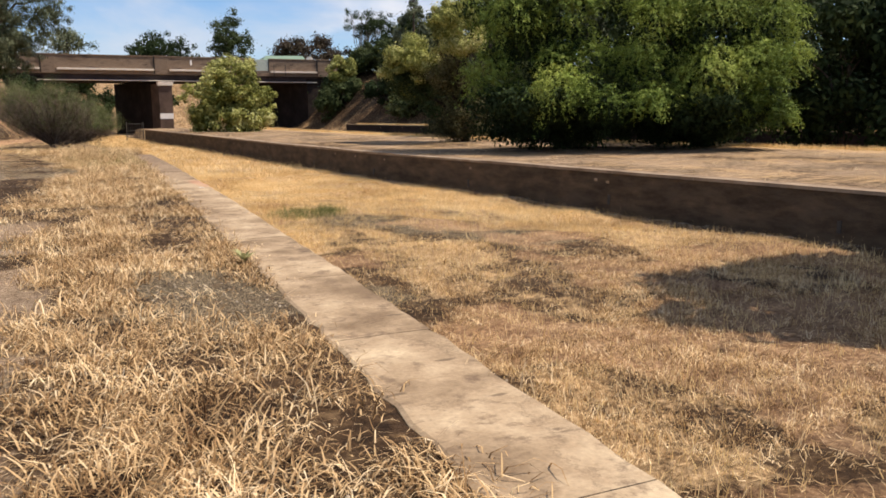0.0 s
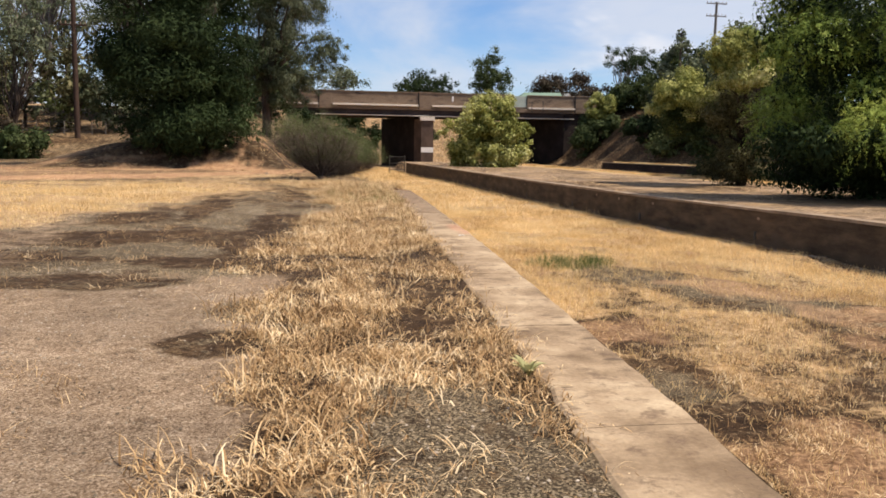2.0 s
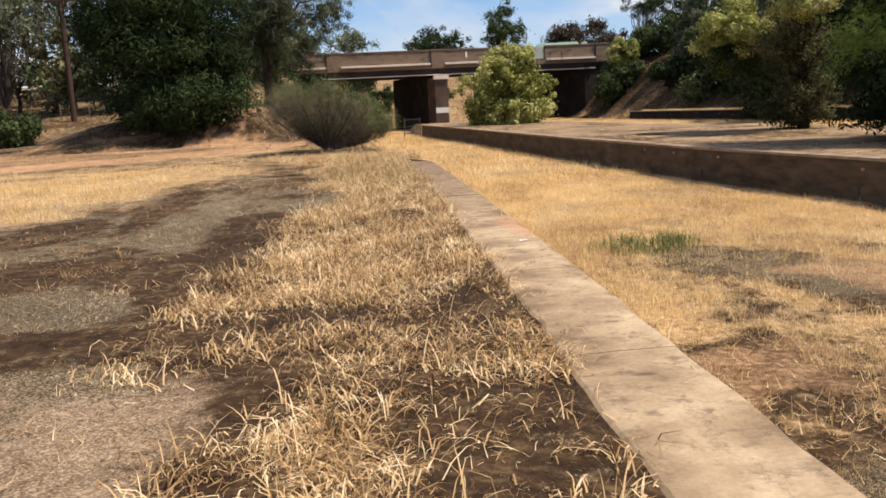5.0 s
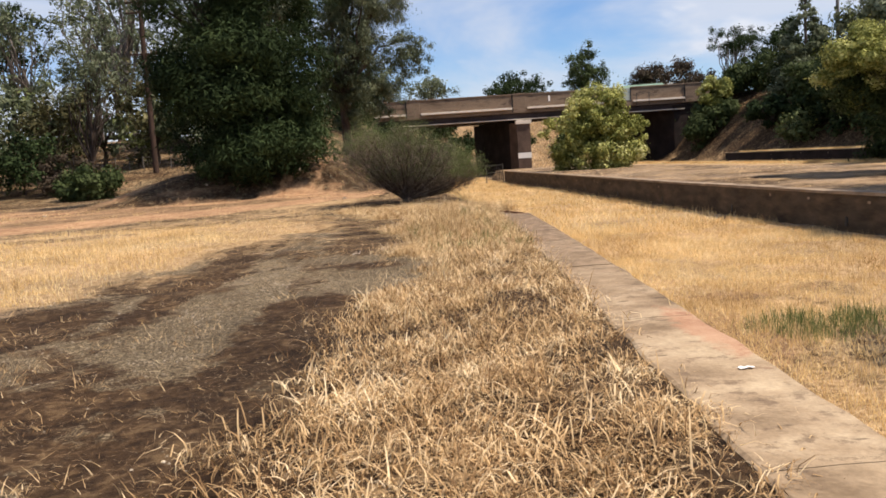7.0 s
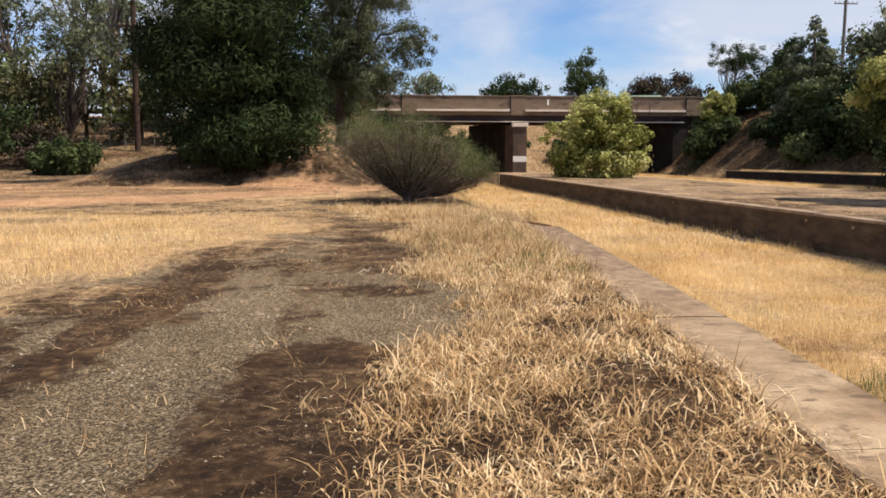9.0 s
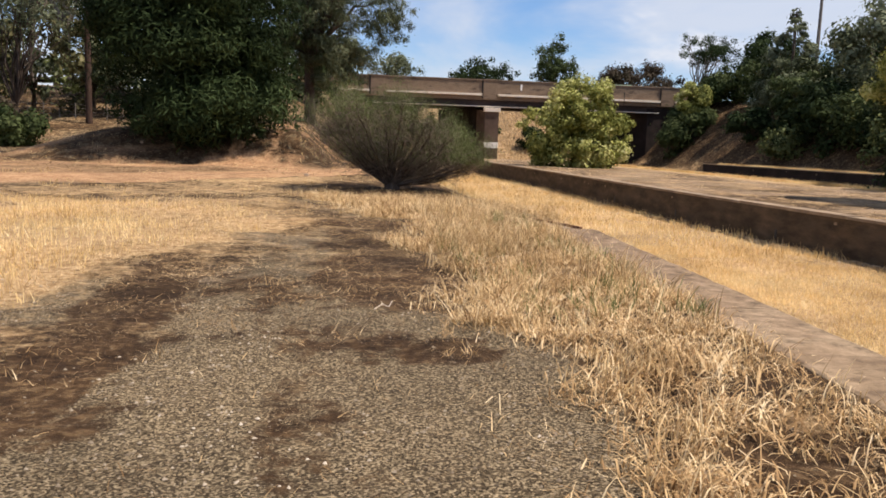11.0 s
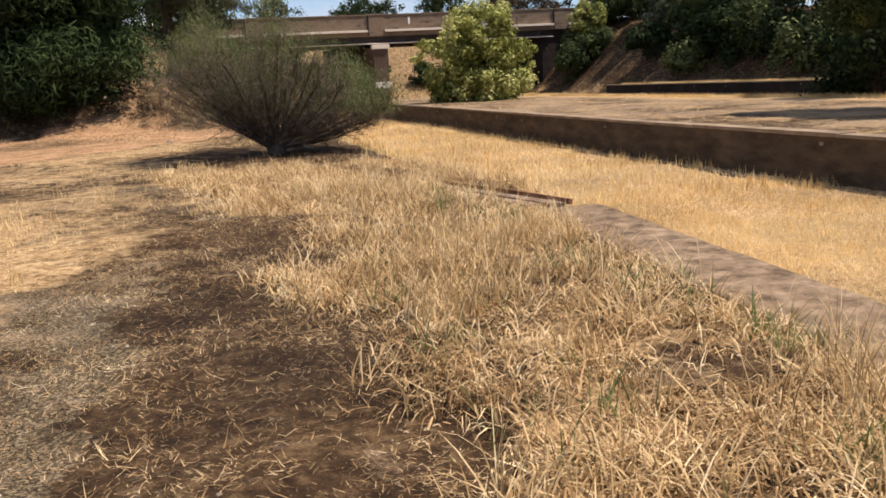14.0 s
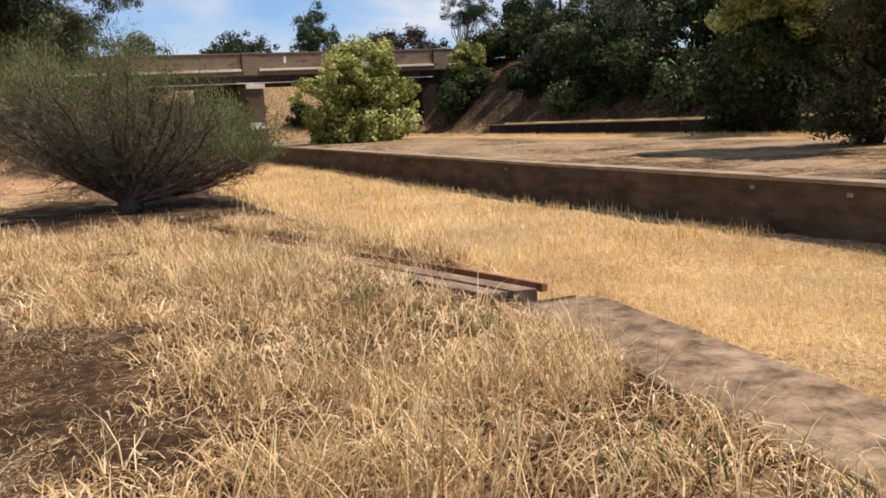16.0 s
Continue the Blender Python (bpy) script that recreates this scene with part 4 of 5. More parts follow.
    part("foliage", blades("foliage", pts, r2.uniform(0.04, 0.09, n), np.full(n, 0.009), r2.uniform(0.1, 1.3, n), r2.uniform(-0.3, 0.3, n), LEAF_BUSH, 1), root)


def far_tree(x, y, h, r, mat, bark, label, leaves=9000, leaf=0.2, name="tree", low=0.3, size=0.3, count=40, flat=1.0, fork=0.35, hollow=0.45, cat="tree", skew=(0, 0)):
    z = zg(x, y)
    zc = z + h * (low + (1 - low) / 2)
    cl = envelope((x + skew[0], y + skew[1], zc), (r, r, h * (1 - low) / 2 * flat), count, r * size, hollow=hollow)
    return tree(name, (x, y, z), h * fork, max(0.1, h * 0.017), cl, leaves, leaf, mat, bark, label, cat)


def dense_tree():
    x, y = -7.6, 53.8
    z = zg(x, y)
    a = envelope((x - 0.2, y, z + 9.2), (5.3, 4.3, 8.6), 170, 1.15, hollow=0.6)
    b = envelope((x + 0.8, y - 2.1, z + 0.75), (3.8, 2.7, 1.4), 160, 0.75, hollow=0.3)
    c = envelope((x + 3.1, y - 1.2, z + 2.4), (1.7, 2.0, 2.6), 50, 0.75, hollow=0.2)
    d = envelope((x - 3.1, y - 0.6, z + 4.2), (1.7, 2.0, 2.4), 50, 0.75, hollow=0.2)
    e = envelope((x, y, z + 8.5), (3.6, 3.2, 7.5), 80, 1.2, hollow=0.0)
    f = envelope((x, y - 1.6, z + 4.2), (4.4, 3.2, 3.0), 110, 1.0, hollow=0.2)
    cl = tuple(np.concatenate(q) for q in zip(a, b, c, d, e, f))
    tree("tree", (x, y, z), 4.5, 0.32, cl, 125000, 0.165, LEAF_DARK, DARKBARK, "tall dense dark green tree on a red earth bank", limbs=9, slim=0.17, droop=0.5, soft=0.2)
    # a thin leaning stem with a few leaves beside it
    tree("sapling", (-10.0, 53.6, zg(-10.0, 53.6)), 1.6, 0.09, envelope((-11.2, 53.2, zg(-10, 53.6) + 1.2), (0.5, 0.4, 0.5), 5, 0.25), 90, 0.08, LEAF_BLUE, BARK, "thin leaning sapling with sparse leaves under the dark tree", limbs=5, lean=(-0.7, -0.2))


def gum_by_bridge():
    x, y = -3.0, 62.0
    z = zg(x, y)
    a = envelope((-1.9, 62, z + 7.8), (3.5, 3.1, 6.6), 150, 0.62, hollow=0.25)
    b = envelope((1.2, 61.6, z + 5.6), (1.7, 1.6, 1.6), 34, 0.4, hollow=0.3)
    c = envelope((-3.7, 62, z + 3.9), (2.1, 1.7, 2.1), 40, 0.5, hollow=0.3)
    d = envelope((-1.2, 62, z + 3.3), (2.4, 1.5, 1.6), 36, 0.45, hollow=0.2)
    e = envelope((-0.4, 62, z + 11.0), (2.9, 2.6, 3.6), 70, 0.6, hollow=0.3)
    cl = tuple(np.concatenate(q) for q in zip(a, b, c, d, e))
    tree("gum_tree", (x, y, z), 4.0, 0.28, cl, 66000, 0.13, LEAF_GUM, BARK, "tall gum tree with grey-green drooping leaves by the bridge", limbs=24, slim=0.16, droop=1.6)


def sprays(lobes, thick=260, leaflets=18, size=0.05):
    """Hanging sprays of leaflets that arch out of round lobes: points, outward ways and leaf sizes."""
    pts, nrm = [], []
    for cx, cy, cz, r in lobes:
        n = int(thick * r * r)
        u = rng.normal(0, 1, (n, 3))
        u[:, 2] = np.abs(u[:, 2]) * np.where(rng.uniform(0, 1, n) < 0.72, 1, -0.7)
        u /= np.linalg.norm(u, axis=1, keepdims=True)
        p0 = np.array([cx, cy, cz]) + u * r * rng.uniform(0.4, 0.92, (n, 1))
        d = u * [0.8, 0.8, 0.3] + rng.normal(0, 0.25, (n, 3)) + [0, 0, 0.45]
        ln = (rng.uniform(0.3, 0.75, n) * (0.45 + 0.5 * r))[:, None, None]
        t = np.linspace(0.1, 1, leaflets)[None, :, None]
        p = p0[:, None] + d[:, None] * t * ln - np.array([0, 0, 1.0]) * (t * ln) ** 2 * 1.5 + rng.normal(0, 0.035, (n, leaflets, 3))
        pts.append(p.reshape(-1, 3))
        nrm.append(np.repeat(u * 0.6 + [0, 0, 0.6], leaflets, 0))
    return np.concatenate(pts), np.concatenate(nrm)


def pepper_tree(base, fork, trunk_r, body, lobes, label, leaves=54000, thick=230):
    """A pepper tree: an inner crown on limbs, coloured dark for its shade, and bright hanging sprays over it."""
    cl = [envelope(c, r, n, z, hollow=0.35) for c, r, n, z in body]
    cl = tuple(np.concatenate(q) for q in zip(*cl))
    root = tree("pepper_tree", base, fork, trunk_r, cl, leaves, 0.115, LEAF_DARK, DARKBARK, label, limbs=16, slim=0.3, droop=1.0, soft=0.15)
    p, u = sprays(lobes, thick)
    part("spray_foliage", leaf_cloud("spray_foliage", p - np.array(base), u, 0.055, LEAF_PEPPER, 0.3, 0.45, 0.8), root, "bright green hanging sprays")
    return root


def lobed_shrub(name, base, lobes, leaves, leaf, mat, label, size=0.32):
    cs, rs = [], []
    for (cx, cy, cz, rx, ry, rz, n) in lobes:
        q = envelope((cx, cy, cz), (rx, ry, rz), n, rx * size, hollow=0.7)
        cs.append(q[0]), rs.append(q[1])
    return tree(name, base, 1.4, 0.16, (np.concatenate(cs), np.concatenate(rs)), leaves, leaf, mat, BARK, label, "shrub", limbs=10, slim=0.5, soft=0.08)


twiggy_shrub()
dense_tree()
gum_by_bridge()
zi = -0.33
lobed_shrub("shrub", (14.8, 72.3, zi), [(15.2, 72.4, 3.5, 2.5, 2.3, 2.75, 80), (12.3, 72.0, 2.3, 1.4, 1.4, 1.8, 40), (18.0, 72.4, 2.1, 1.15, 1.2, 1.5, 30), (14.9, 71.9, 0.8, 3.3, 1.7, 1.3, 56), (13.6, 71.2, 3.4, 1.6, 1.3, 1.8, 34), (16.2, 71.2, 2.8, 1.6, 1.3, 1.8, 34)], 36000, 0.115, LEAF_YELLOW, "rounded yellow-green leafy shrub before the bridge", 0.24)
lobed_shrub("shrub", (35.6, 102, zg(35.6, 102)), [(35.5, 101.3, 6.4, 1.7, 1.6, 1.5, 30)], 8000, 0.15, LEAF_YELLOW, "yellow-green flowering crown of a shrub beside the abutment")
lobed_shrub("shrub", (36.3, 101, zg(36.3, 101)), [(35.7, 101, 3.0, 3.2, 2.2, 2.9, 50)], 14000, 0.16, LEAF_BLUE, "dark green leafy shrub beside the bridge abutment")

# gums and scrub to the north-east of the track
cl = envelope((-24.2, 79, zg(-25, 80) + 9.0), (5.2, 3.4, 4.2), 70, 0.8, hollow=0.25)
tree("gum_tree", (-25.0, 80, zg(-25, 80)), 1.0, 0.15, cl, 5200, 0.15, LEAF_GUM, BARK, "multi-stemmed gum with bare twisted lower branches", limbs=34, slim=0.35)
far_tree(-35.0, 74, 19.0, 5.5, LEAF_GUM, PALEBARK, "tall dark gum tree with open spreading crown", 8500, 0.2, "gum_tree", 0.4, 0.25, 40, hollow=0.3)
far_tree(-19.0, 96, 21.0, 5.5, LEAF_GUM, BARK, "tall grey-green gum tree behind the scrub", 6500, 0.2, "gum_tree", 0.35, 0.27, 40, hollow=0.3)
far_tree(-12.0, 92, 19.0, 5.0, LEAF_GUM, BARK, "tall gum tree behind the dark tree", 9000, 0.2, "gum_tree", 0.3, 0.27, 36, hollow=0.3)
far_tree(-32.5, 72, 7.5, 4.5, LEAF_GUM, BARK, "broad mid-green bushy tree on the rise", 9000, 0.18, "tree", 0.05, 0.3, 40)
far_tree(-42.0, 70, 9.0, 5.0, LEAF_DARK, BARK, "dark green bushy tree on the rise", 9000, 0.2, "tree", 0.05, 0.3, 40)
for k, (x, y, h) in enumerate(((-52, 100, 16), (-44, 110, 18), (-30, 116, 17), (-8, 112, 15), (-38, 128, 18), (-22, 124, 18), (-62, 92, 15), (-60, 120, 19), (-2, 124, 11), (-14, 118, 16), (6, 150, 9), (-70, 84, 16))):
    far_tree(x, y, h, 5.2, (LEAF_GUM, LEAF_DARK)[k % 2], BARK, "tall gum in the wood behind the line", 2000, 0.26, "gum_tree", 0.4, 0.24, 36, hollow=0.3)
for k in range(24):
    x, y = -13 - k * 2.7, 88 + 5 * math.sin(k * 1.9)
    far_tree(x, y, 8.0 + 2.2 * math.sin(k * 2.7), 3.9, (LEAF_OLIVE, LEAF_BUSH, LEAF_GUM)[k % 3], BARK, "tall scrub bush at the edge of the wood", 2100, 0.24, "bush", -0.05, 0.3, 28, cat="shrub", fork=0.2)
for x, y, h, r in ((-3.5, 84, 5.5, 2.6), (-0.5, 92, 4.5, 2.4), (-7.5, 80, 6, 3), (1.2, 99, 3.5, 2.0), (-5, 96, 7, 3.2), (4.5, 124, 4, 3), (-28, 74, 4.5, 2.8), (-36, 80, 6, 3.4), (-30, 66, 2.0, 1.8)):
    far_tree(x, y, h, r, LEAF_DARK if h > 4 else LEAF_BUSH, BARK, "dull green scrub bush on the bank", 3600, 0.16, "bush", -0.05, 0.32, 30, cat="shrub", fork=0.2)
for k in range(9):
    far_tree(-14 - k * 6.5, 104 + 6 * math.sin(k * 2.3), 19 + 3 * math.sin(k), 5.0, LEAF_GUM, PALEBARK, "tall gum in the wood behind the scrub", 1800, 0.22, "gum_tree", 0.5, 0.2, 46, hollow=0.25)
lobed_shrub("shrub", (-21.7, 69.5, zg(-21.7, 69.5)), [(-21.7, 69.5, zg(-21.7, 69.5) + 1.1, 2.1, 1.6, 1.3, 34)], 5000, 0.14, LEAF_BLUE, "low blue-green leafy bush on the bare slope")
lobed_shrub("dead_bush", (-24.6, 73, zg(-24.6, 73)), [(-24.6, 73, zg(-24.6, 73) + 1.4, 2.0, 1.6, 1.5, 26)], 3600, 0.13, LEAF_RED, "brown dead bush with dry leaves on the slope")

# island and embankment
# The lowest leaf masses of both trees are added to stand for shade.
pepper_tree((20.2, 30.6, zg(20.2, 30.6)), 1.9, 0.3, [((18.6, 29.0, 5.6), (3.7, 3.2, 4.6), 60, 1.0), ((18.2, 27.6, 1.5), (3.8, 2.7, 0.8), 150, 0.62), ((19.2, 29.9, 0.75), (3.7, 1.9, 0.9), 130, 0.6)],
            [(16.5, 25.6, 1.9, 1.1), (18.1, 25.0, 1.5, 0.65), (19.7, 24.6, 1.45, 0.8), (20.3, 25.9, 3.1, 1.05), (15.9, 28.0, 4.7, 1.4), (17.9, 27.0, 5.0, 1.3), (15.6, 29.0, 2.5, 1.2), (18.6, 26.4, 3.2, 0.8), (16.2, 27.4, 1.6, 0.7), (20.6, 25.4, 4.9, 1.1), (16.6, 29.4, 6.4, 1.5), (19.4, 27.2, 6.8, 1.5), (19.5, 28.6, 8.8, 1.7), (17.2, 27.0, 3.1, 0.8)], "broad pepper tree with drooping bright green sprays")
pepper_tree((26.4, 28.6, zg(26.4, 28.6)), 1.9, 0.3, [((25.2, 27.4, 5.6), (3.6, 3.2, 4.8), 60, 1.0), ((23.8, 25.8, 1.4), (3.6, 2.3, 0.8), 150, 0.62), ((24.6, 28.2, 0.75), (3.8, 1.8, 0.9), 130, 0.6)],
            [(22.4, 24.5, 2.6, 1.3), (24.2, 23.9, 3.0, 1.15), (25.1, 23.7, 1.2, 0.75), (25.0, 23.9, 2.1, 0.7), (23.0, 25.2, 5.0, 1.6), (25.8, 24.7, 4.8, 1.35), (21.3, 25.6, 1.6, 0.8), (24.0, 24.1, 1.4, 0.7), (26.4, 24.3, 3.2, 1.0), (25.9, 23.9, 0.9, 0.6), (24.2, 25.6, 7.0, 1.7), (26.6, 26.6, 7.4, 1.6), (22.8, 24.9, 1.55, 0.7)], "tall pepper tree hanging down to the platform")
# These two pepper trees have their shade put into darker leaves.
lobed_shrub("pepper_tree", (30.5, 33.5, zg(30.5, 33.5)), [(30.5, 33.5, 4.2, 5.0, 4.6, 5.2, 70)], 15000, 0.17, LEAF_DARK, "pepper tree behind the others, leaves coloured dark for shade", 0.26)
lobed_shrub("pepper_tree", (38, 24, zg(38, 24)), [(38, 24, 5.6, 5.0, 5.0, 6.0, 60)], 12000, 0.2, LEAF_DARK, "pepper tree in the second track bed, leaves coloured dark for shade", 0.26)
lobed_shrub("pepper_tree", (17.4, 5.8, -0.33), [(14.3, 6.9, 5.6, 3.4, 2.1, 2.1, 80), (16.8, 6.2, 5.0, 2.6, 2.2, 2.0, 40)], 22000, 0.24, LEAF_PEPPER, "pepper tree on the island platform", 0.3)
def two_toned_tree():
    """A dark olive tree whose outer limb carries yellow flowering shoots."""
    x, y = 20.2, 39.6
    z = zg(x, y)
    a = envelope((x - 0.9, y - 0.3, z + 3.4), (1.9, 1.8, 2.0), 60, 0.5, hollow=0.35)
    b = envelope((x - 0.2, y, z + 1.15), (1.7, 1.5, 1.2), 60, 0.5, hollow=0.2)
    cl = tuple(np.concatenate(q) for q in zip(a, b))
    root = tree("tree", (x, y, z), 1.5, 0.22, cl, 24000, 0.07, LEAF_OLIVE, DARKBARK, "olive-brown tree with a dark trunk and yellow flowering shoots", limbs=14, slim=0.35)
    c = envelope((17.3, 40.6, 3.7), (1.6, 1.5, 1.25), 46, 0.42, hollow=0.45)
    p, u = clump_points(c[0], c[1], 20000, 0.2)
    part("flowering_foliage", leaf_cloud("flowering_foliage", p - np.array([x, y, z]), u + [0, 0, 0.3], 0.075, LEAF_YELLOW, 0.4, 0.34), root, "yellow-green flowering shoots")
    d = envelope((17.6, 40.9, 2.6), (1.5, 1.4, 0.9), 26, 0.5, hollow=0.3)
    p, u = clump_points(d[0], d[1], 7000)
    part("lower_foliage", leaf_cloud("lower_foliage", p - np.array([x, y, z]), u, 0.08, LEAF_BLUE, 0.4, 0.4), root, "dark green lower leaves")
    v, f = tubes([np.array([[-0.1, 0, 1.3], [-1.2, 0.5, 2.0], [-2.2, 1.2, 2.7], [-2.9, 1.4, 3.5]])], [np.array([0.13, 0.1, 0.07, 0.04])], 7)
    part("limb", mesh_np("limb", v, f, DARKBARK), root)


two_toned_tree()
far_tree(19.9, 39.3, 7.0, 1.5, LEAF_YELLOW, DARKBARK, "slender tree with a yellow flowering top beside the olive one", 15000, 0.07, "tree", 0.6, 0.26, 50, hollow=0.45, skew=(-1.5, -1.9))
# Dark leaves give this rear tree its shade by colour.
far_tree(34.0, 27.5, 9.5, 4.2, LEAF_DARK, BARK, "tree behind the pepper trees, leaves coloured dark for shade", 12000, 0.17, "tree", 0.0, 0.3, 60)
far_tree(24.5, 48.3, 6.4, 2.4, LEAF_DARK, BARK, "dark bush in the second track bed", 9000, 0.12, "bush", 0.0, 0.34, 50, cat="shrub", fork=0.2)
far_tree(27.2, 50.5, 11.0, 1.6, LEAF_PEPPER, BARK, "slim bright green tree behind the flowering ones", 9000, 0.09, "tree", 0.55, 0.3, 40, hollow=0.4)
far_tree(38.5, 104, 3.8, 2.5, LEAF_BLUE, BARK, "dark bushy tree above the abutment slope", 6000, 0.2, "tree", 0.05, 0.3, 34)
def conifer(x, y, h, r, leaves, label):
    z = zg(x, y)
    cs, rs = [], []
    for q in np.linspace(0.04, 1.0, 64):
        a, w = rng.uniform(0, 6.28), r * (1.02 - q) ** 0.75 * rng.uniform(0.55, 1.0)
        cs.append((x + math.cos(a) * w, y + math.sin(a) * w, z + h * q))
        s = (0.34 * r * (1.15 - q)) * rng.uniform(0.8, 1.25)
        rs.append((s, s, s * 0.6))
    tree("conifer", (x, y, z), h * 0.96, h * 0.016, (np.array(cs), np.array(rs)), leaves, 0.15, LEAF_GUM, BARK, label, "conifer", limbs=0)


conifer(41.8, 93, 14.9 - zg(41.8, 93), 3.9, 20000, "dark green conical tree on the embankment")
conifer(46.5, 90, 8.5, 3.4, 9000, "dark green conical tree behind the first one")
far_tree(52.5, 92, 9.0, 3.8, LEAF_DARK, BARK, "dark spreading tree on the embankment", 10000, 0.22, "tree", 0.05, 0.3, 44)
for k, (x, y, h, r) in enumerate(((43, 80, 9, 4.2), (42, 70, 8, 4), (44, 60, 9, 4.5), (46, 50, 10, 4.6), (49, 42, 11, 5), (53, 32, 12, 5.5), (58, 20, 12, 6), (51, 68, 13, 5), (55, 54, 13, 5.5), (60, 40, 14, 6), (53, 84, 13, 5), (66, 26, 14, 6), (61, 70, 14, 6), (64, 8, 13, 6))):
    far_tree(x, y, h, r, (LEAF_GUM, LEAF_DARK, LEAF_GUM, LEAF_BUSH)[k % 4], BARK, "dark tangled tree on the shaded embankment", 4600, 0.25, "tree", -0.02, 0.32, 40)
for k in range(33):
    y = 16 + k * 2.05
    x = float(second_x(y)) + (4.9, 6.9)[k % 2] + 0.7 * math.sin(k * 2.1) + (1.5 if y > 84 else 0)
    far_tree(x, y, 3.4 + 1.0 * math.sin(k * 1.7), 2.5, (LEAF_DARK, LEAF_DARK, LEAF_BUSH)[k % 3], BARK, "dark scrubby bush on the embankment slope", 2000, 0.18, "bush", -0.1, 0.34, 26, cat="shrub", fork=0.2)

# beyond the bridge
far_tree(23, 162, 9.0, 6.4, LEAF_DARK, BARK, "dark rounded tree beyond the bridge", 9000, 0.24, "tree", 0.1, 0.16, 120)
far_tree(34.6, 160, 14.2, 4.6, LEAF_BLUE, BARK, "airy upright tree beyond the bridge", 10000, 0.19, "tree", 0.2, 0.2, 90, hollow=0.3)
far_tree(51.3, 164, 9.6, 7.4, LEAF_RED, BARK, "domed dull red-brown tree beyond the bridge", 9000, 0.3, "tree", 0.05, 0.2, 80)
zu = zg(62.2, 160)
cl = envelope((62.2, 160, zu + 11.4), (6.6, 5.0, 2.9), 64, 0.9, hollow=0.45)
tree("gum_tree", (61.7, 160, zu), 3.6, 0.3, cl, 9000, 0.16, LEAF_DARK, PALEBARK, "open umbrella-shaped gum beyond the bridge", limbs=26, slim=0.35, soft=0.2)
far_tree(70, 150, 14.0, 6.0, LEAF_DARK, BARK, "dark tree behind the embankment", 6000, 0.35, "tree", 0.1, 0.28, 34)
far_tree(80, 140, 15.0, 6.5, LEAF_GUM, BARK, "grey-green tree behind the embankment", 6000, 0.35, "gum_tree", 0.1, 0.28, 34)
far_tree(16, 140, 4.5, 3.4, LEAF_DARK, BARK, "dark bush on the grassy cutting beyond the bridge", 4000, 0.25, "tree", 0.0, 0.3, 26)
far_tree(7.0, 142, 6.0, 4.4, LEAF_DARK, BARK, "dark bush on the grassy cutting beyond the bridge", 4000, 0.25, "tree", 0.0, 0.3, 26)


for x, y, h, r in ((5.0, 127, 4.2, 2.6), (9.5, 130, 3.6, 2.4), (1.0, 124, 4.5, 2.6), (18.5, 131, 2.6, 2.0), (24, 128, 3.2, 2.4), (30, 130, 4.0, 3.0)):
    far_tree(x, y, h, r, LEAF_DARK, BARK, "dark bush in the cutting beyond the bridge", 2600, 0.2, "bush", -0.05, 0.32, 26, cat="shrub", fork=0.2)
for x, y, h, r in ((41.5, 97, 5.0, 2.6), (40.5, 102, 4.5, 2.4), (44, 103, 6.0, 3.0), (43.5, 93, 5.0, 2.8), (47, 99, 6.5, 3.2), (36.0, 88.5, 3.2, 2.2), (37.2, 79, 4.0, 2.4), (38.6, 82.5, 5.0, 2.6), (37.6, 75.5, 4.0, 2.4), (38.8, 86.5, 4.2, 2.2), (36.4, 82.0, 2.6, 1.8)):
    far_tree(x, y, h, r, (LEAF_DARK, LEAF_BLUE)[int(x * 2) % 2], BARK, "dark bush above the earth slope by the bridge", 4200, 0.18, "bush", -0.05, 0.32, 30, cat="shrub", fork=0.2)


# ---- house, poles, gate ----
def house():
    root = tagged(new("house"), "cream house with a green metal gable roof behind the bridge", "house")
    x0, x1, y0, y1, z0, dz = 37.5, 46.5, 150.0, 158.0, zg(42, 154), -0.95
    box("wall", (x0, y0, z0 - 1), (x1, y1, 9.6), CREAM, root, 0.02)
    bm = bmesh.new()
    p = [(x0 - 0.4, y0 - 0.5, 10.1), (x0 - 0.4, y1 + 0.5, 10.5), (x1 + 0.4, y1 + 0.5, 10.5), (x1 + 0.4, y0 - 0.5, 10.5), (x0 + 2.5, (y0 + y1) / 2, 12.5), (x1 + 0.4, (y0 + y1) / 2, 12.6)]
    v = [bm.verts.new((q[0], q[1], q[2] + dz)) for q in p]
    for f in ((0, 3, 5, 4), (1, 4, 5, 2), (0, 4, 1), (2, 5, 3), (0, 1, 2, 3)):
        bm.faces.new([v[i] for i in f])
    part("roof", bm_mesh("roof", bm, ROOFGREEN), root, "green corrugated metal roof")
    bm = bmesh.new()
    v = [bm.verts.new((q[0], q[1], q[2] + dz)) for q in ((46.0, y0 - 0.55, 10.6), (48.2, y0 - 0.55, 10.6), (47.1, y0 - 0.55, 12.3), (46.0, y0 + 2, 10.6), (48.2, y0 + 2, 10.6), (47.1, y0 + 2, 12.3))]
    for f in ((0, 1, 2), (3, 5, 4), (0, 2, 5, 3), (1, 4, 5, 2), (0, 3, 4, 1)):
        bm.faces.new([v[i] for i in f])
    part("gable", bm_mesh("gable", bm, CREAM), root, "pale cream gable end")
    for x in (39.0, 43.0):
        w = box("window", (x, y0 - 0.05, 7.7), (x + 1.3, y0 + 0.1, 9.1), WHITE, root, 0.01)
        box("pane", (x + 0.1, y0 - 0.08, 7.8), (x + 1.2, y0 - 0.03, 9.0), GLASS, w, 0.004)


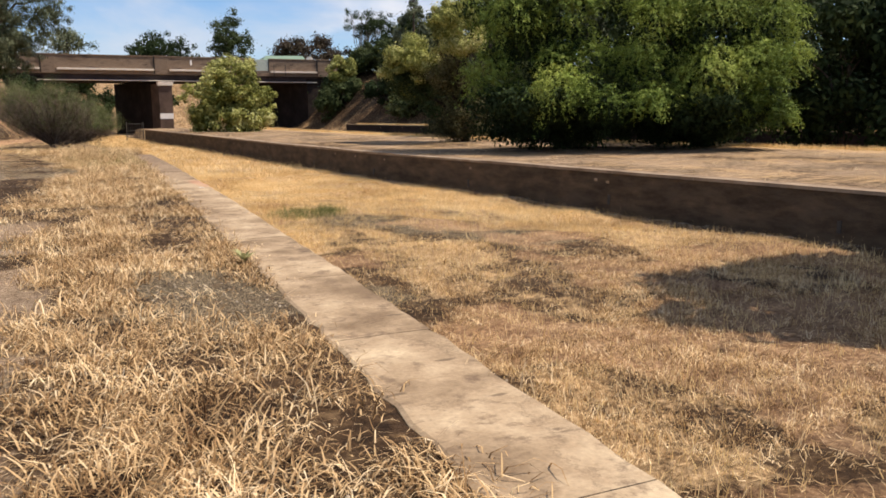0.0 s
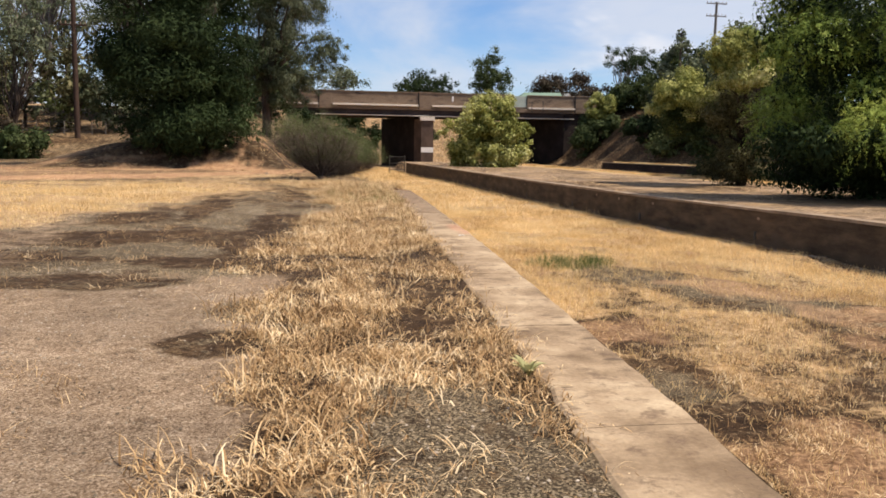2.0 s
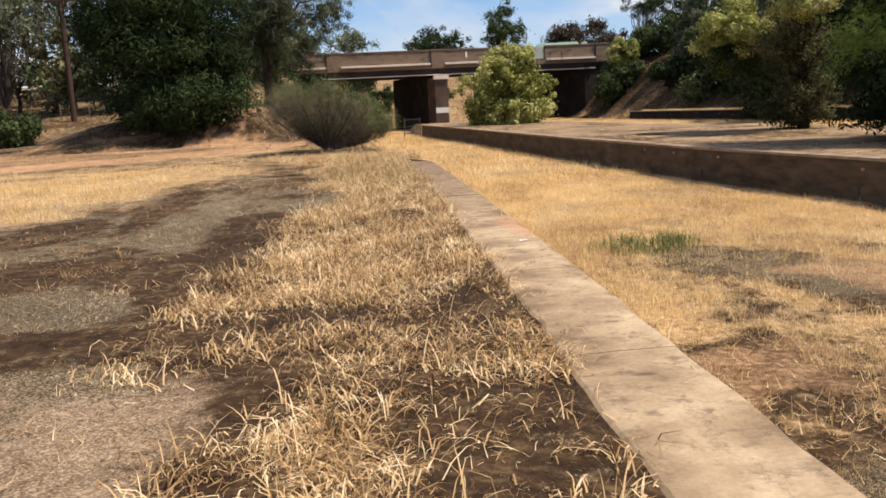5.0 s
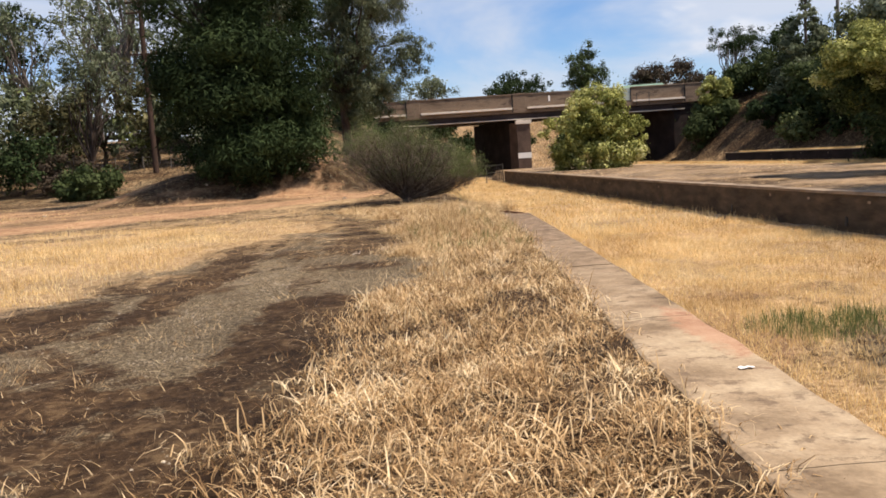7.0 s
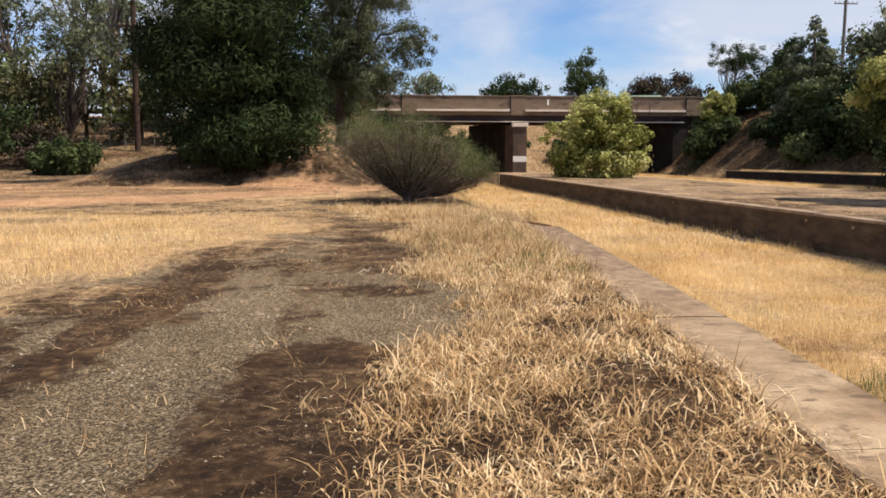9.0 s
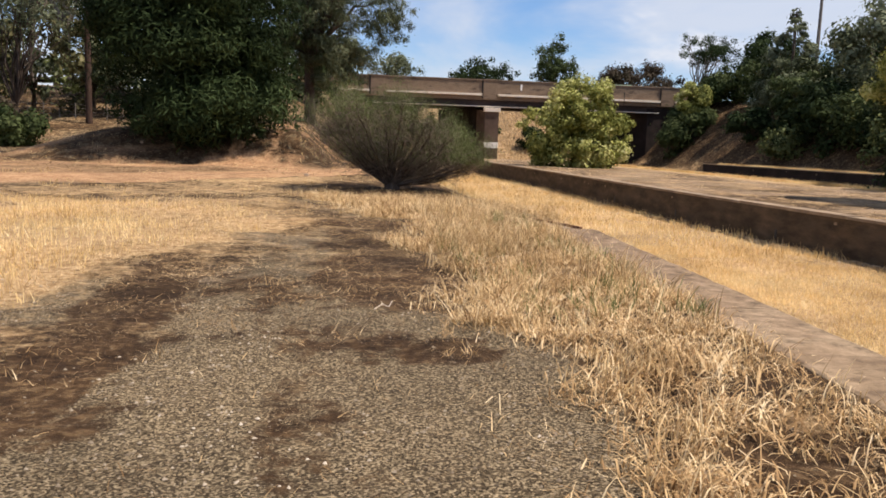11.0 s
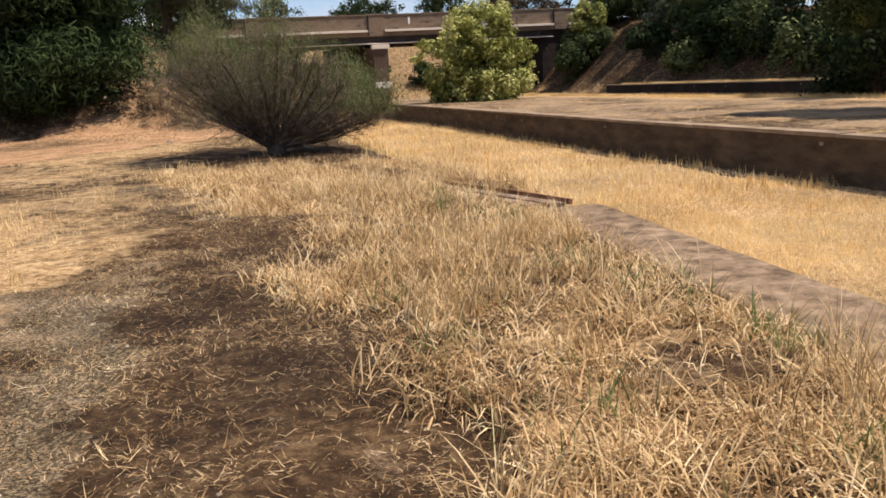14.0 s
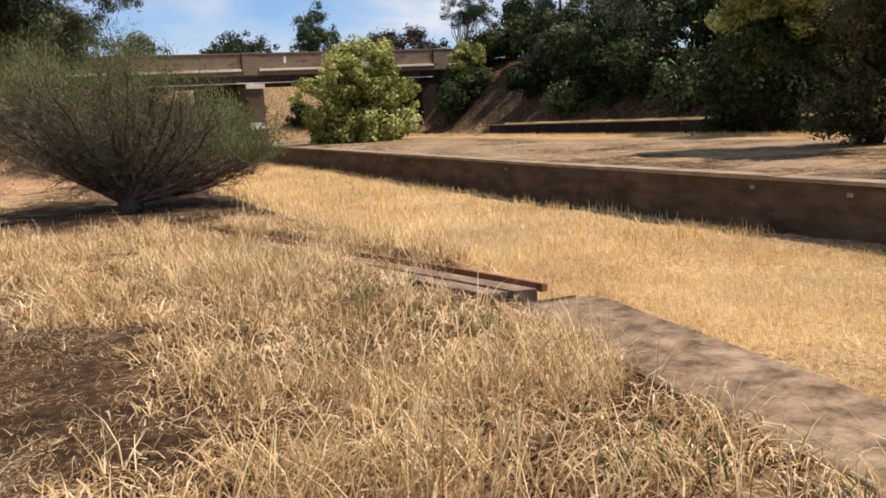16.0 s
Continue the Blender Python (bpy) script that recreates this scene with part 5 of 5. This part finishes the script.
def power_pole(x, y, h, arms, label, mat=DARKWOOD, half=1.1):
    z = zg(x, y)
    root = tagged(new("power_pole"), label, "power pole")
    root.location = (x, y, z)
    v, f = tubes([np.array([[0, 0, -0.5], [0, 0, h * 0.5], [0.05, 0, h]])], [np.array([0.25, 0.22, 0.18])], 8)
    part("post", mesh_np("post", v, f, mat), root)
    for a in arms:
        box("crossarm", (-half, -0.2, h - a - 0.07), (half, -0.1, h - a + 0.07), mat, root, 0.01)
        for q in np.linspace(-half + 0.1, half - 0.1, 6):
            v, f = tubes([np.array([[q, -0.15, h - a + 0.07], [q, -0.15, h - a + 0.2], [q, -0.15, h - a + 0.28]])], [np.array([0.03, 0.06, 0.03])], 6)
            part("insulator", mesh_np("insulator", v, f, STONE), root)


def gate():
    root = tagged(new("metal_gate"), "dark tubular metal gate at the end of the platform wall", "gate")
    root.location = (8.6, 84.2, -1.35)
    paths = [np.array([[-0.75, 0, h], [0.75, 0, h]]) for h in (0.35, 0.95, 1.6)] + [np.array([[q, 0, 0], [q, 0, 1.75]]) for q in (-0.75, 0.75)]
    for nm, p, r in zip(("rail", "rail", "rail", "post", "post"), paths, (0.03, 0.03, 0.03, 0.05, 0.05)):
        v, f = tubes([np.linspace(p[0], p[1], 3)], [np.full(3, r)], 6)
        part(nm, mesh_np(nm, v, f, DARKMETAL), root)
    for q in np.linspace(-0.6, 0.6, 7):
        v, f = tubes([np.array([[q, 0, 0.35], [q, 0, 1.0], [q, 0, 1.6]])], [np.full(3, 0.015)], 5)
        part("bar", mesh_np("bar", v, f, DARKMETAL), root)


house()
power_pole(-19.9, 80.0, 14.2, (0.5, 1.3, 4.6), "dark brown timber power pole with insulated crossarms among gums", POLEWOOD)
power_pole(58.0, 116.7, 22.5 - zg(58.0, 116.7), (0.25, 2.0), "tall grey power pole with crossarms above the trees", GREYWOOD, 1.55)
gate()

def fence(x0, y0, x1, y1, n):
    root = tagged(new("wire_fence"), "low pale wire fence with thin posts before the wood", "fence")
    for i in range(n + 1):
        x, y = x0 + (x1 - x0) * i / n, y0 + (y1 - y0) * i / n
        z = zg(x, y)
        v, f = tubes([np.array([[x, y, z - 0.2], [x, y, z + 0.6], [x, y, z + 1.15]])], [np.full(3, 0.035)], 6)
        part("post", mesh_np("post", v, f, GREYWOOD), root)
    for h in (0.25, 0.5, 0.75, 1.0):
        t = np.linspace(0, 1, n + 1)
        p = np.stack([x0 + (x1 - x0) * t, y0 + (y1 - y0) * t, [zg(x0 + (x1 - x0) * q, y0 + (y1 - y0) * q) + h for q in t]], 1)
        v, f = tubes([p], [np.full(n + 1, 0.009)], 5)
        part("wire", mesh_np("wire", v, f, GREYWOOD), root)


fence(-30.0, 83.2, -18.0, 82.0, 10)

# ---- loose things by the platform ----
BEAM = rough_mat("dusty_timber", [(0.10, 0.068, 0.046), (0.20, 0.14, 0.098), (0.30, 0.22, 0.155)], 3, 40, 0.9, 0.5, 0.01, stretch=(4, 1, 4))


def edge_rail():
    """A rusty steel strip where the edging has broken away."""
    a, b = np.array([2.56, 27.25]), np.array([1.08, 33.3])
    d = b - a
    n = np.array([d[1], -d[0]]) / np.linalg.norm(d)
    root = tagged(new("steel_strip"), "rusty steel edge strip along the broken platform edge", "steel strip")
    t = np.linspace(0, 1, 14)
    prof = [(-0.03, 0.0), (0.015, 0.0), (0.02, 0.05), (-0.028, 0.055)]
    bm = bmesh.new()
    rows = []
    for s in t:
        c = a + d * s
        z = -0.055 - 0.10 * s + 0.006 * math.sin(s * 9)
        rows.append([bm.verts.new((c[0] + n[0] * u, c[1] + n[1] * u, z + w)) for u, w in prof])
    m = len(prof)
    for p, q in zip(rows, rows[1:]):
        for k in range(m):
            bm.faces.new((p[k], p[(k + 1) % m], q[(k + 1) % m], q[k]))
    bm.faces.new(rows[0])
    bm.faces.new(rows[-1][::-1])
    part("strip", bm_mesh("strip", bm, RUST), root)
    # broken planking between the rail and the hollow
    plank = tagged(new("timber_plank"), "dusty broken timber planking beside the steel edge strip", "timber")
    for s0, s1, u0, u1, dz in ((0.005, 0.40, -0.045, -0.19, 0.0), (0.025, 0.36, -0.20, -0.34, -0.012), (0.41, 0.97, -0.045, -0.20, -0.008)):
        o = [tuple(a + d * q + n * u) for q, u in ((s0, u0), (s1, u0), (s1 - 0.01, u1), (s0 + 0.012, u1))]
        prism("plank", o, lambda px, py: -0.2 - 0.018 * (py - 27.2), lambda px, py: -0.03 + dz - 0.018 * (py - 27.2), BEAM, plank, 0.008)


def scrap():
    bm = bmesh.new()
    r2 = np.random.default_rng(4)
    g = [[bm.verts.new((i * 0.028 - 0.07, j * 0.018 - 0.03 + r2.normal(0, 0.004), 0.008 + abs(r2.normal(0, 0.006)))) for j in range(4)] for i in range(6)]
    for i in range(5):
        for j in range(3):
            bm.faces.new((g[i][j], g[i + 1][j], g[i + 1][j + 1], g[i][j + 1]))
    ob = part("paper_scrap", bm_mesh("paper_scrap", bm, WHITE))
    md = ob.modifiers.new("thickness", "SOLIDIFY")
    md.thickness = 0.004
    ob.location = (1.78, 14.42, 0.028)
    ob.scale = (0.6, 0.6, 0.6)
    tagged(ob, "crumpled white paper scrap on the concrete edging", "litter")


def weed(x, y):
    """A small rosette of broad pale green leaves with a few dead stalks."""
    r2 = np.random.default_rng(23)
    z = zg(x, y)
    root = tagged(new("weed"), "pale green rosette weed growing beside the concrete edging", "weed")
    root.location = (x, y, z)
    t = np.linspace(0, 1, 7)
    half = 0.017 * np.sin(np.pi * np.clip(t * 0.92 + 0.06, 0, 1)) ** 0.8
    rise = 0.05 * np.sin(np.pi * 0.62 * t)
    v = np.concatenate([np.column_stack([0.13 * t, k * half, rise + 0.35 * abs(k) * half]) for k in (-1, 0, 1)])
    q = np.array([[a + i, a + i + 1, a + i + 8, a + i + 7] for a in (0, 7) for i in range(6)])
    me = mesh_np("leaf", v, [q], WEEDLEAF)
    for k in range(13):
        ob = part("leaf", me, root)
        ob.matrix_local = Matrix.Rotation(k * 2.4 + r2.uniform(-0.3, 0.3), 4, "Z") @ Matrix.Translation((0, 0, 0.03)) @ Matrix.Rotation(-r2.uniform(0.0, 0.6), 4, "Y") @ Matrix.Scale(r2.uniform(0.65, 1.15), 4)
    n = 7
    part("dead_stalk", blades("dead_stalk", r2.normal(0, 0.02, (n, 3)) * [1, 1, 0], r2.uniform(0.08, 0.17, n), np.full(n, 0.005), r2.uniform(0.7, 1.4, n), r2.uniform(0, 0.8, n), GRASS_STRIP, 3), root, "bleached dead stalks")


weed(0.765, 7.17)


def rock(name, x, y, r, mat, label):
    bm = bmesh.new()
    bmesh.ops.create_icosphere(bm, subdivisions=2, radius=r)
    o = random.uniform(0, 50)
    for v in bm.verts:
        k = 1 + 0.45 * noise.noise(v.co * (1.6 / r) + Vector((o, o, o)))
        v.co = Vector((v.co.x * k, v.co.y * k * 0.8, v.co.z * k * 0.6))
    ob = part(name, bm_mesh(name, bm, mat))
    ob.location = (x, y, zg(x, y) + r * 0.25)
    ob.rotation_euler = (0, 0, o)
    return tagged(ob, label, "stone", group="stones on the bank")


edge_rail()
scrap()
for x, y, r in ((-7.6, 55.0, 0.22), (-7.0, 54.4, 0.14), (-9.4, 51.5, 0.12), (-4.9, 52.0, 0.15), (-15.0, 46, 0.1), (-2.2, 43.5, 0.1)):
    rock("rock", x, y, r, STONE, "pale stone lying on the bare earth")
v, f = tubes([np.array([[0, 0, 0.01], [0.07, 0.02, 0.05], [0.13, 0.01, 0.03], [0.16, 0.05, 0.08]]), np.array([[0.07, 0.02, 0.05], [0.06, 0.08, 0.07]])], [np.array([0.005, 0.0045, 0.004, 0.003]), np.array([0.004, 0.002])], 5)
twig = part("twig", mesh_np("twig", v, f, LEDGE))
twig.scale = (0.75, 0.75, 0.75)
twig.location = (-0.65, 20.95, zg(-0.65, 20.95))
tagged(twig, "small pale broken twig on the dark soil", "twig")


# ---- ground cover ----
def scatter(n, x0, x1, y0, y1, cover):
    p = np.stack([rng.uniform(x0, x1, n), rng.uniform(y0, y1, n)], 1)
    return p[rng.uniform(0, 1, n) < cover(p[:, 0], p[:, 1])]


def stand(name, tufts, per, radius, height, width, tilt, curl, mat, seg, label, lift=0.0, comb=None):
    """Tufts of blades as one stand of grass."""
    k = np.repeat(np.arange(len(tufts)), per)
    off = rng.normal(0, 1, (len(k), 2)) * radius
    xy = tufts[k] + off
    z = ground_z(xy[:, 0], xy[:, 1]) - 0.01 + lift
    n = len(k)
    size = np.repeat(rng.uniform(0.6, 1.25, len(tufts)), per)
    az = None
    if comb is not None:        # the blades of a tuft lie over to one side
        az = np.repeat(rng.uniform(0, 2 * np.pi, len(tufts)), per) + rng.normal(0, comb, n)
    ob = part(name, blades(name, np.column_stack([xy, z]), rng.uniform(*height, n) * size, rng.uniform(*width, n), rng.uniform(*tilt, n), rng.uniform(*curl, n), mat, seg, az))
    return tagged(ob, label, "grass", kind="stuff")


tall = lambda x, y: strip_cover(x, y) * sstep(14, 22, y) * (0.25 + 0.75 * sstep(0.42, 0.58, vnoise(x, y, 0.34, 119, 2)))
flat = lambda x, y: strip_cover(x, y) * (1 - 0.65 * sstep(15, 24, y))
stand("dry_grass", scatter(21000, -1.8, 2.2, 0.6, 30, flat), 15, 0.075, (0.09, 0.25), (0.004, 0.011), (0.3, 1.35), (0.8, 4.2), GRASS_STRIP, 3, "matted bleached dry grass beside the platform edge", 0.0, 1.1)
stand("dry_grass", scatter(12500, -3.5, 3.2, 14, 36, tall), 15, 0.05, (0.10, 0.29), (0.004, 0.0095), (0.05, 0.95), (0.3, 2.6), GRASS_PALE, 3, "standing dry straw grass beside the platform edge", 0.0, 0.9)
stand("dry_grass", scatter(18000, -3.5, 3.2, 16, 34, tall), 13, 0.08, (0.09, 0.24), (0.005, 0.0115), (0.4, 1.3), (0.8, 3.8), GRASS_STRIP, 3, "fallen curling straw among the standing grass", 0.01, 0.8)
stand("dry_grass", scatter(1700, 0.2, 2.6, 22, 31, lambda x, y: strip_cover(x, y) * sstep(0.42, 0.6, vnoise(x, y, 0.8, 115))), 12, 0.06, (0.2, 0.42), (0.004, 0.008), (0.0, 0.6), (0.3, 1.8), GRASS_PALE, 3, "taller straw clumps near the broken edging", 0.0, 1.0)
stand("straw_litter", scatter(60000, -3.2, 2.2, 0.6, 34, lambda x, y: 0.012 + (0.08 + 0.24 * sstep(20.5, 23, y)) * sstep(0.46, 0.6, vnoise(x, y, 0.7, 111)) + 0.08 * sstep(-0.6, 0.1, x) * (x < edge_r(y) - 0.6) + 0.7 * sstep(0, 0.4, strip_cover(x, y))), 2, 0.06, (0.04, 0.13), (0.002, 0.005), (1.1, 1.5), (-1.2, 1.6), GRASS_STRIP, 2, "fallen straw stalks lying on the soil", 0.012)
stand("chaff", scatter(64000, -4.5, 1.6, 1.5, 33, lambda x, y: 0.06 + 0.94 * sstep(0.46, 0.62, vnoise(x, y, 0.55, 57) + 0.14 * sstep(17, 22, y))), 4, 0.07, (0.01, 0.05), (0.0015, 0.004), (1.2, 1.57), (-0.1, 0.2), CHAFF, 1, "fine chaff of broken straw on the bare soil", 0.012)
stand("chaff", scatter(26000, -3.4, 1.2, 20, 29, lambda x, y: sstep(20.5, 22.5, y) * (0.12 + 0.88 * sstep(0.46, 0.6, vnoise(x, y, 0.28, 121, 2)))), 4, 0.045, (0.012, 0.055), (0.002, 0.005), (1.1, 1.57), (-0.2, 0.5), GRASS_STRIP, 1, "patches of pale broken straw trodden into the soil", 0.012)
stand("dry_grass", scatter(1500, -4.5, 0.4, 3, 30, lambda x, y: (0.6 + 0.4 * sstep(14, 11, y)) * (1 - strip_cover(x, y)) * sstep(0.47, 0.6, vnoise(x, y, 1.2, 55))), 16, 0.06, (0.05, 0.16), (0.003, 0.006), (0.4, 1.5), (0.1, 1.8), GRASS_STRIP, 3, "scattered small dead tufts on the gravel track")
stand("yellow_grass", scatter(44000, -20, -0.6, 11, 36, field_cover), 6, 0.08, (0.05, 0.17), (0.004, 0.010), (0.0, 0.9), (0.0, 1.0), GRASS_GOLD, 1, "golden dry field grass beyond the gravel track")
stand("yellow_grass", scatter(62000, 1.0, 14, 1, 36, lambda x, y: np.where((x > edge_r(y) + 0.1) & (x < wall_x(y)), bed_cover(x, y) * (0.26 + 0.74 * sstep(11.5, 19, y)), 0)), 6, 0.08, (0.07, 0.23), (0.004, 0.010), (0.1, 1.1), (0.0, 1.3), GRASS_GOLD, 1, "golden dry grass filling the old track bed")
stand("dry_grass", scatter(8500, 1.0, 13, 2.5, 15, lambda x, y: np.where((x > edge_r(y) + 0.12) & (x < wall_x(y) - 0.4), sstep(15, 11, y) * (0.08 + 0.92 * sstep(0.44, 0.6, vnoise(x, y, 0.9, 117, 2))), 0)), 13, 0.08, (0.08, 0.22), (0.005, 0.011), (0.3, 1.3), (0.6, 3.2), GRASS_STRIP, 2, "bleached curling straw in the near track bed", 0.0, 1.0)
stand("yellow_grass", scatter(12000, 0, 12, 34, 104, lambda x, y: np.where((x > edge_r(y) - 0.3) & (x < wall_x(y) - 0.1), 1.0, 0)), 5, 0.12, (0.12, 0.30), (0.012, 0.03), (0.0, 0.8), (0.0, 0.8), GRASS_GOLD, 1, "golden dry grass in the far track bed")
stand("yellow_grass", scatter(26000, 10, 40, 5, 100, lambda x, y: np.where((x > wall_x(y) + 0.5) & (x < far_x(y) - 0.1) & (y < 95), 0.05 + 0.8 * sstep(1.6, 0.5, far_x(y) - x) + 0.4 * sstep(0.55, 0.7, vnoise(x, y, 2.2, 91)), 0)), 5, 0.09, (0.04, 0.13), (0.010, 0.022), (0.3, 1.2), (0.0, 0.8), GRASS_PALE, 1, "short dry grass on top of the island platform")
fy = rng.uniform(14, 92, 4200)
fringe = np.column_stack([far_x(fy) - 0.12 - np.abs(rng.normal(0, 0.45, 4200)), fy])
sy = rng.uniform(20, 85.5, 3200)
fringe = np.concatenate([fringe, np.column_stack([second_x(sy) + 0.45 + np.abs(rng.normal(0, 0.4, 3200)), sy])])
stand("pale_grass", fringe, 8, 0.10, (0.08, 0.24), (0.014, 0.028), (0.0, 0.9), (0.0, 0.8), GRASS_GOLD, 1, "pale dry grass fringe along the platform edges")
stand("straw_litter", scatter(17000, 1.0, 15, 1, 30, lambda x, y: np.where((x > edge_r(y) + 0.1) & (x < wall_x(y) - 0.2), (0.5 + 0.5 * sstep(0.35, 0.55, vnoise(x, y, 0.6, 107))) * (1 - 0.8 * sstep(0.2, 0.6, bare_bed(x, y))), 0)), 3, 0.09, (0.06, 0.18), (0.006, 0.012), (1.15, 1.5), (-0.1, 0.3), GRASS_STRIP, 1, "flattened straw on the floor of the track bed", 0.015)
stand("green_grass", scatter(1500, 4.2, 7.4, 19.4, 22.6, lambda x, y: 0.5 * sstep(0.25, 0.9, spot(x, y, 5.7, 20.9, 1.15, 0.75)) * sstep(0.35, 0.55, vnoise(x, y, 0.5, 103))), 12, 0.08, (0.13, 0.28), (0.006, 0.012), (0.0, 0.6), (0.0, 0.7), GRASS_GREEN, 2, "small green grassy patch in the track bed")
stand("green_grass", scatter(1300, 0.2, 2.2, 20.5, 28.5, lambda x, y: (0.22 + 0.5 * sstep(0.9, 1.3, x)) * strip_cover(x, y) * sstep(0.46, 0.62, vnoise(x, y, 0.6, 97))), 9, 0.05, (0.10, 0.24), (0.006, 0.012), (0.1, 0.9), (0.0, 0.7), GRASS_GREEN, 3, "green weeds among the dry grass")
stand("leaf_litter", scatter(9000, -40, 2, 44, 84, lambda x, y: 0.3 + 0.7 * sstep(0.42, 0.6, vnoise(x, y, 2.2, 101))), 4, 0.15, (0.06, 0.22), (0.015, 0.04), (0.9, 1.5), (0.0, 0.6), CHAFF, 1, "brown litter of bark and dead grass on the bank")
stand("yellow_grass", scatter(16000, -34, 1, 34, 62, lambda x, y: 0.25 * sstep(0.45, 0.65, vnoise(x, y, 2.0, 99)) * (np.abs(y - np.interp(x, [-40, -12, -7, -1.6, 3], [33, 35, 39, 46, 52])) > 2)), 5, 0.08, (0.05, 0.16), (0.008, 0.016), (0.0, 1.0), (0.0, 0.6), GRASS_GOLD, 2, "sparse short dry grass by the red dirt track")
stand("yellow_grass", scatter(5500, -4, 40, 119, 160, lambda x, y: 1.0 + 0 * x), 3, 0.2, (0.25, 0.6), (0.04, 0.08), (0.0, 0.6), (0.0, 0.6), GRASS_STRIP, 1, "golden grass on the cutting beyond the bridge")


def gravel():
    """Loose chips on the track and along the foot of the platform wall."""
    p = scatter(110000, -4.6, 1.6, 2, 30, lambda x, y: (1 - strip_cover(x, y)) * (1 - field_cover(x, y)) * (1 - 0.6 * sstep(20, 24, y)) * (0.04 + 0.5 * sstep(0.35, 0.75, zone_masks(x, y, 0 * x)[1])))
    yy = rng.uniform(4, 45, 3500)
    q = np.column_stack([wall_x(yy) - np.abs(rng.normal(0.1, 0.35, 3500)), yy])
    for name, pts, lo, hi in (("gravel", p, 0.0025, 0.012), ("ballast", q, 0.012, 0.035)):
        n = len(pts)
        c = np.column_stack([pts, ground_z(pts[:, 0], pts[:, 1]) + lo * 0.5])
        s = (lo + (hi - lo) * rng.uniform(0, 1, n) ** 2)[:, None, None]
        o = np.array([[1, 0, 0], [0, 1, 0], [-1, 0, 0], [0, -1, 0], [0, 0, 0.8], [0, 0, -0.8]], float)[None] * rng.uniform(0.6, 1.3, (n, 6, 1))
        an = rng.uniform(0, 6.28, n)
        rot = np.stack([np.stack([np.cos(an), -np.sin(an), 0 * an], 1), np.stack([np.sin(an), np.cos(an), 0 * an], 1), np.stack([0 * an, 0 * an, 1 + 0 * an], 1)], 1)
        v = (c[:, None] + np.einsum("nij,nkj->nki", rot, o) * s).reshape(-1, 3)
        t = np.array([[0, 1, 4], [1, 2, 4], [2, 3, 4], [3, 0, 4]])
        f = ((np.arange(n) * 6)[:, None, None] + t[None]).reshape(-1, 3)
        tagged(part(name, mesh_np(name, v, [f], CHIP)), "loose grey stone chips on the ground", "gravel", kind="stuff")


gravel()
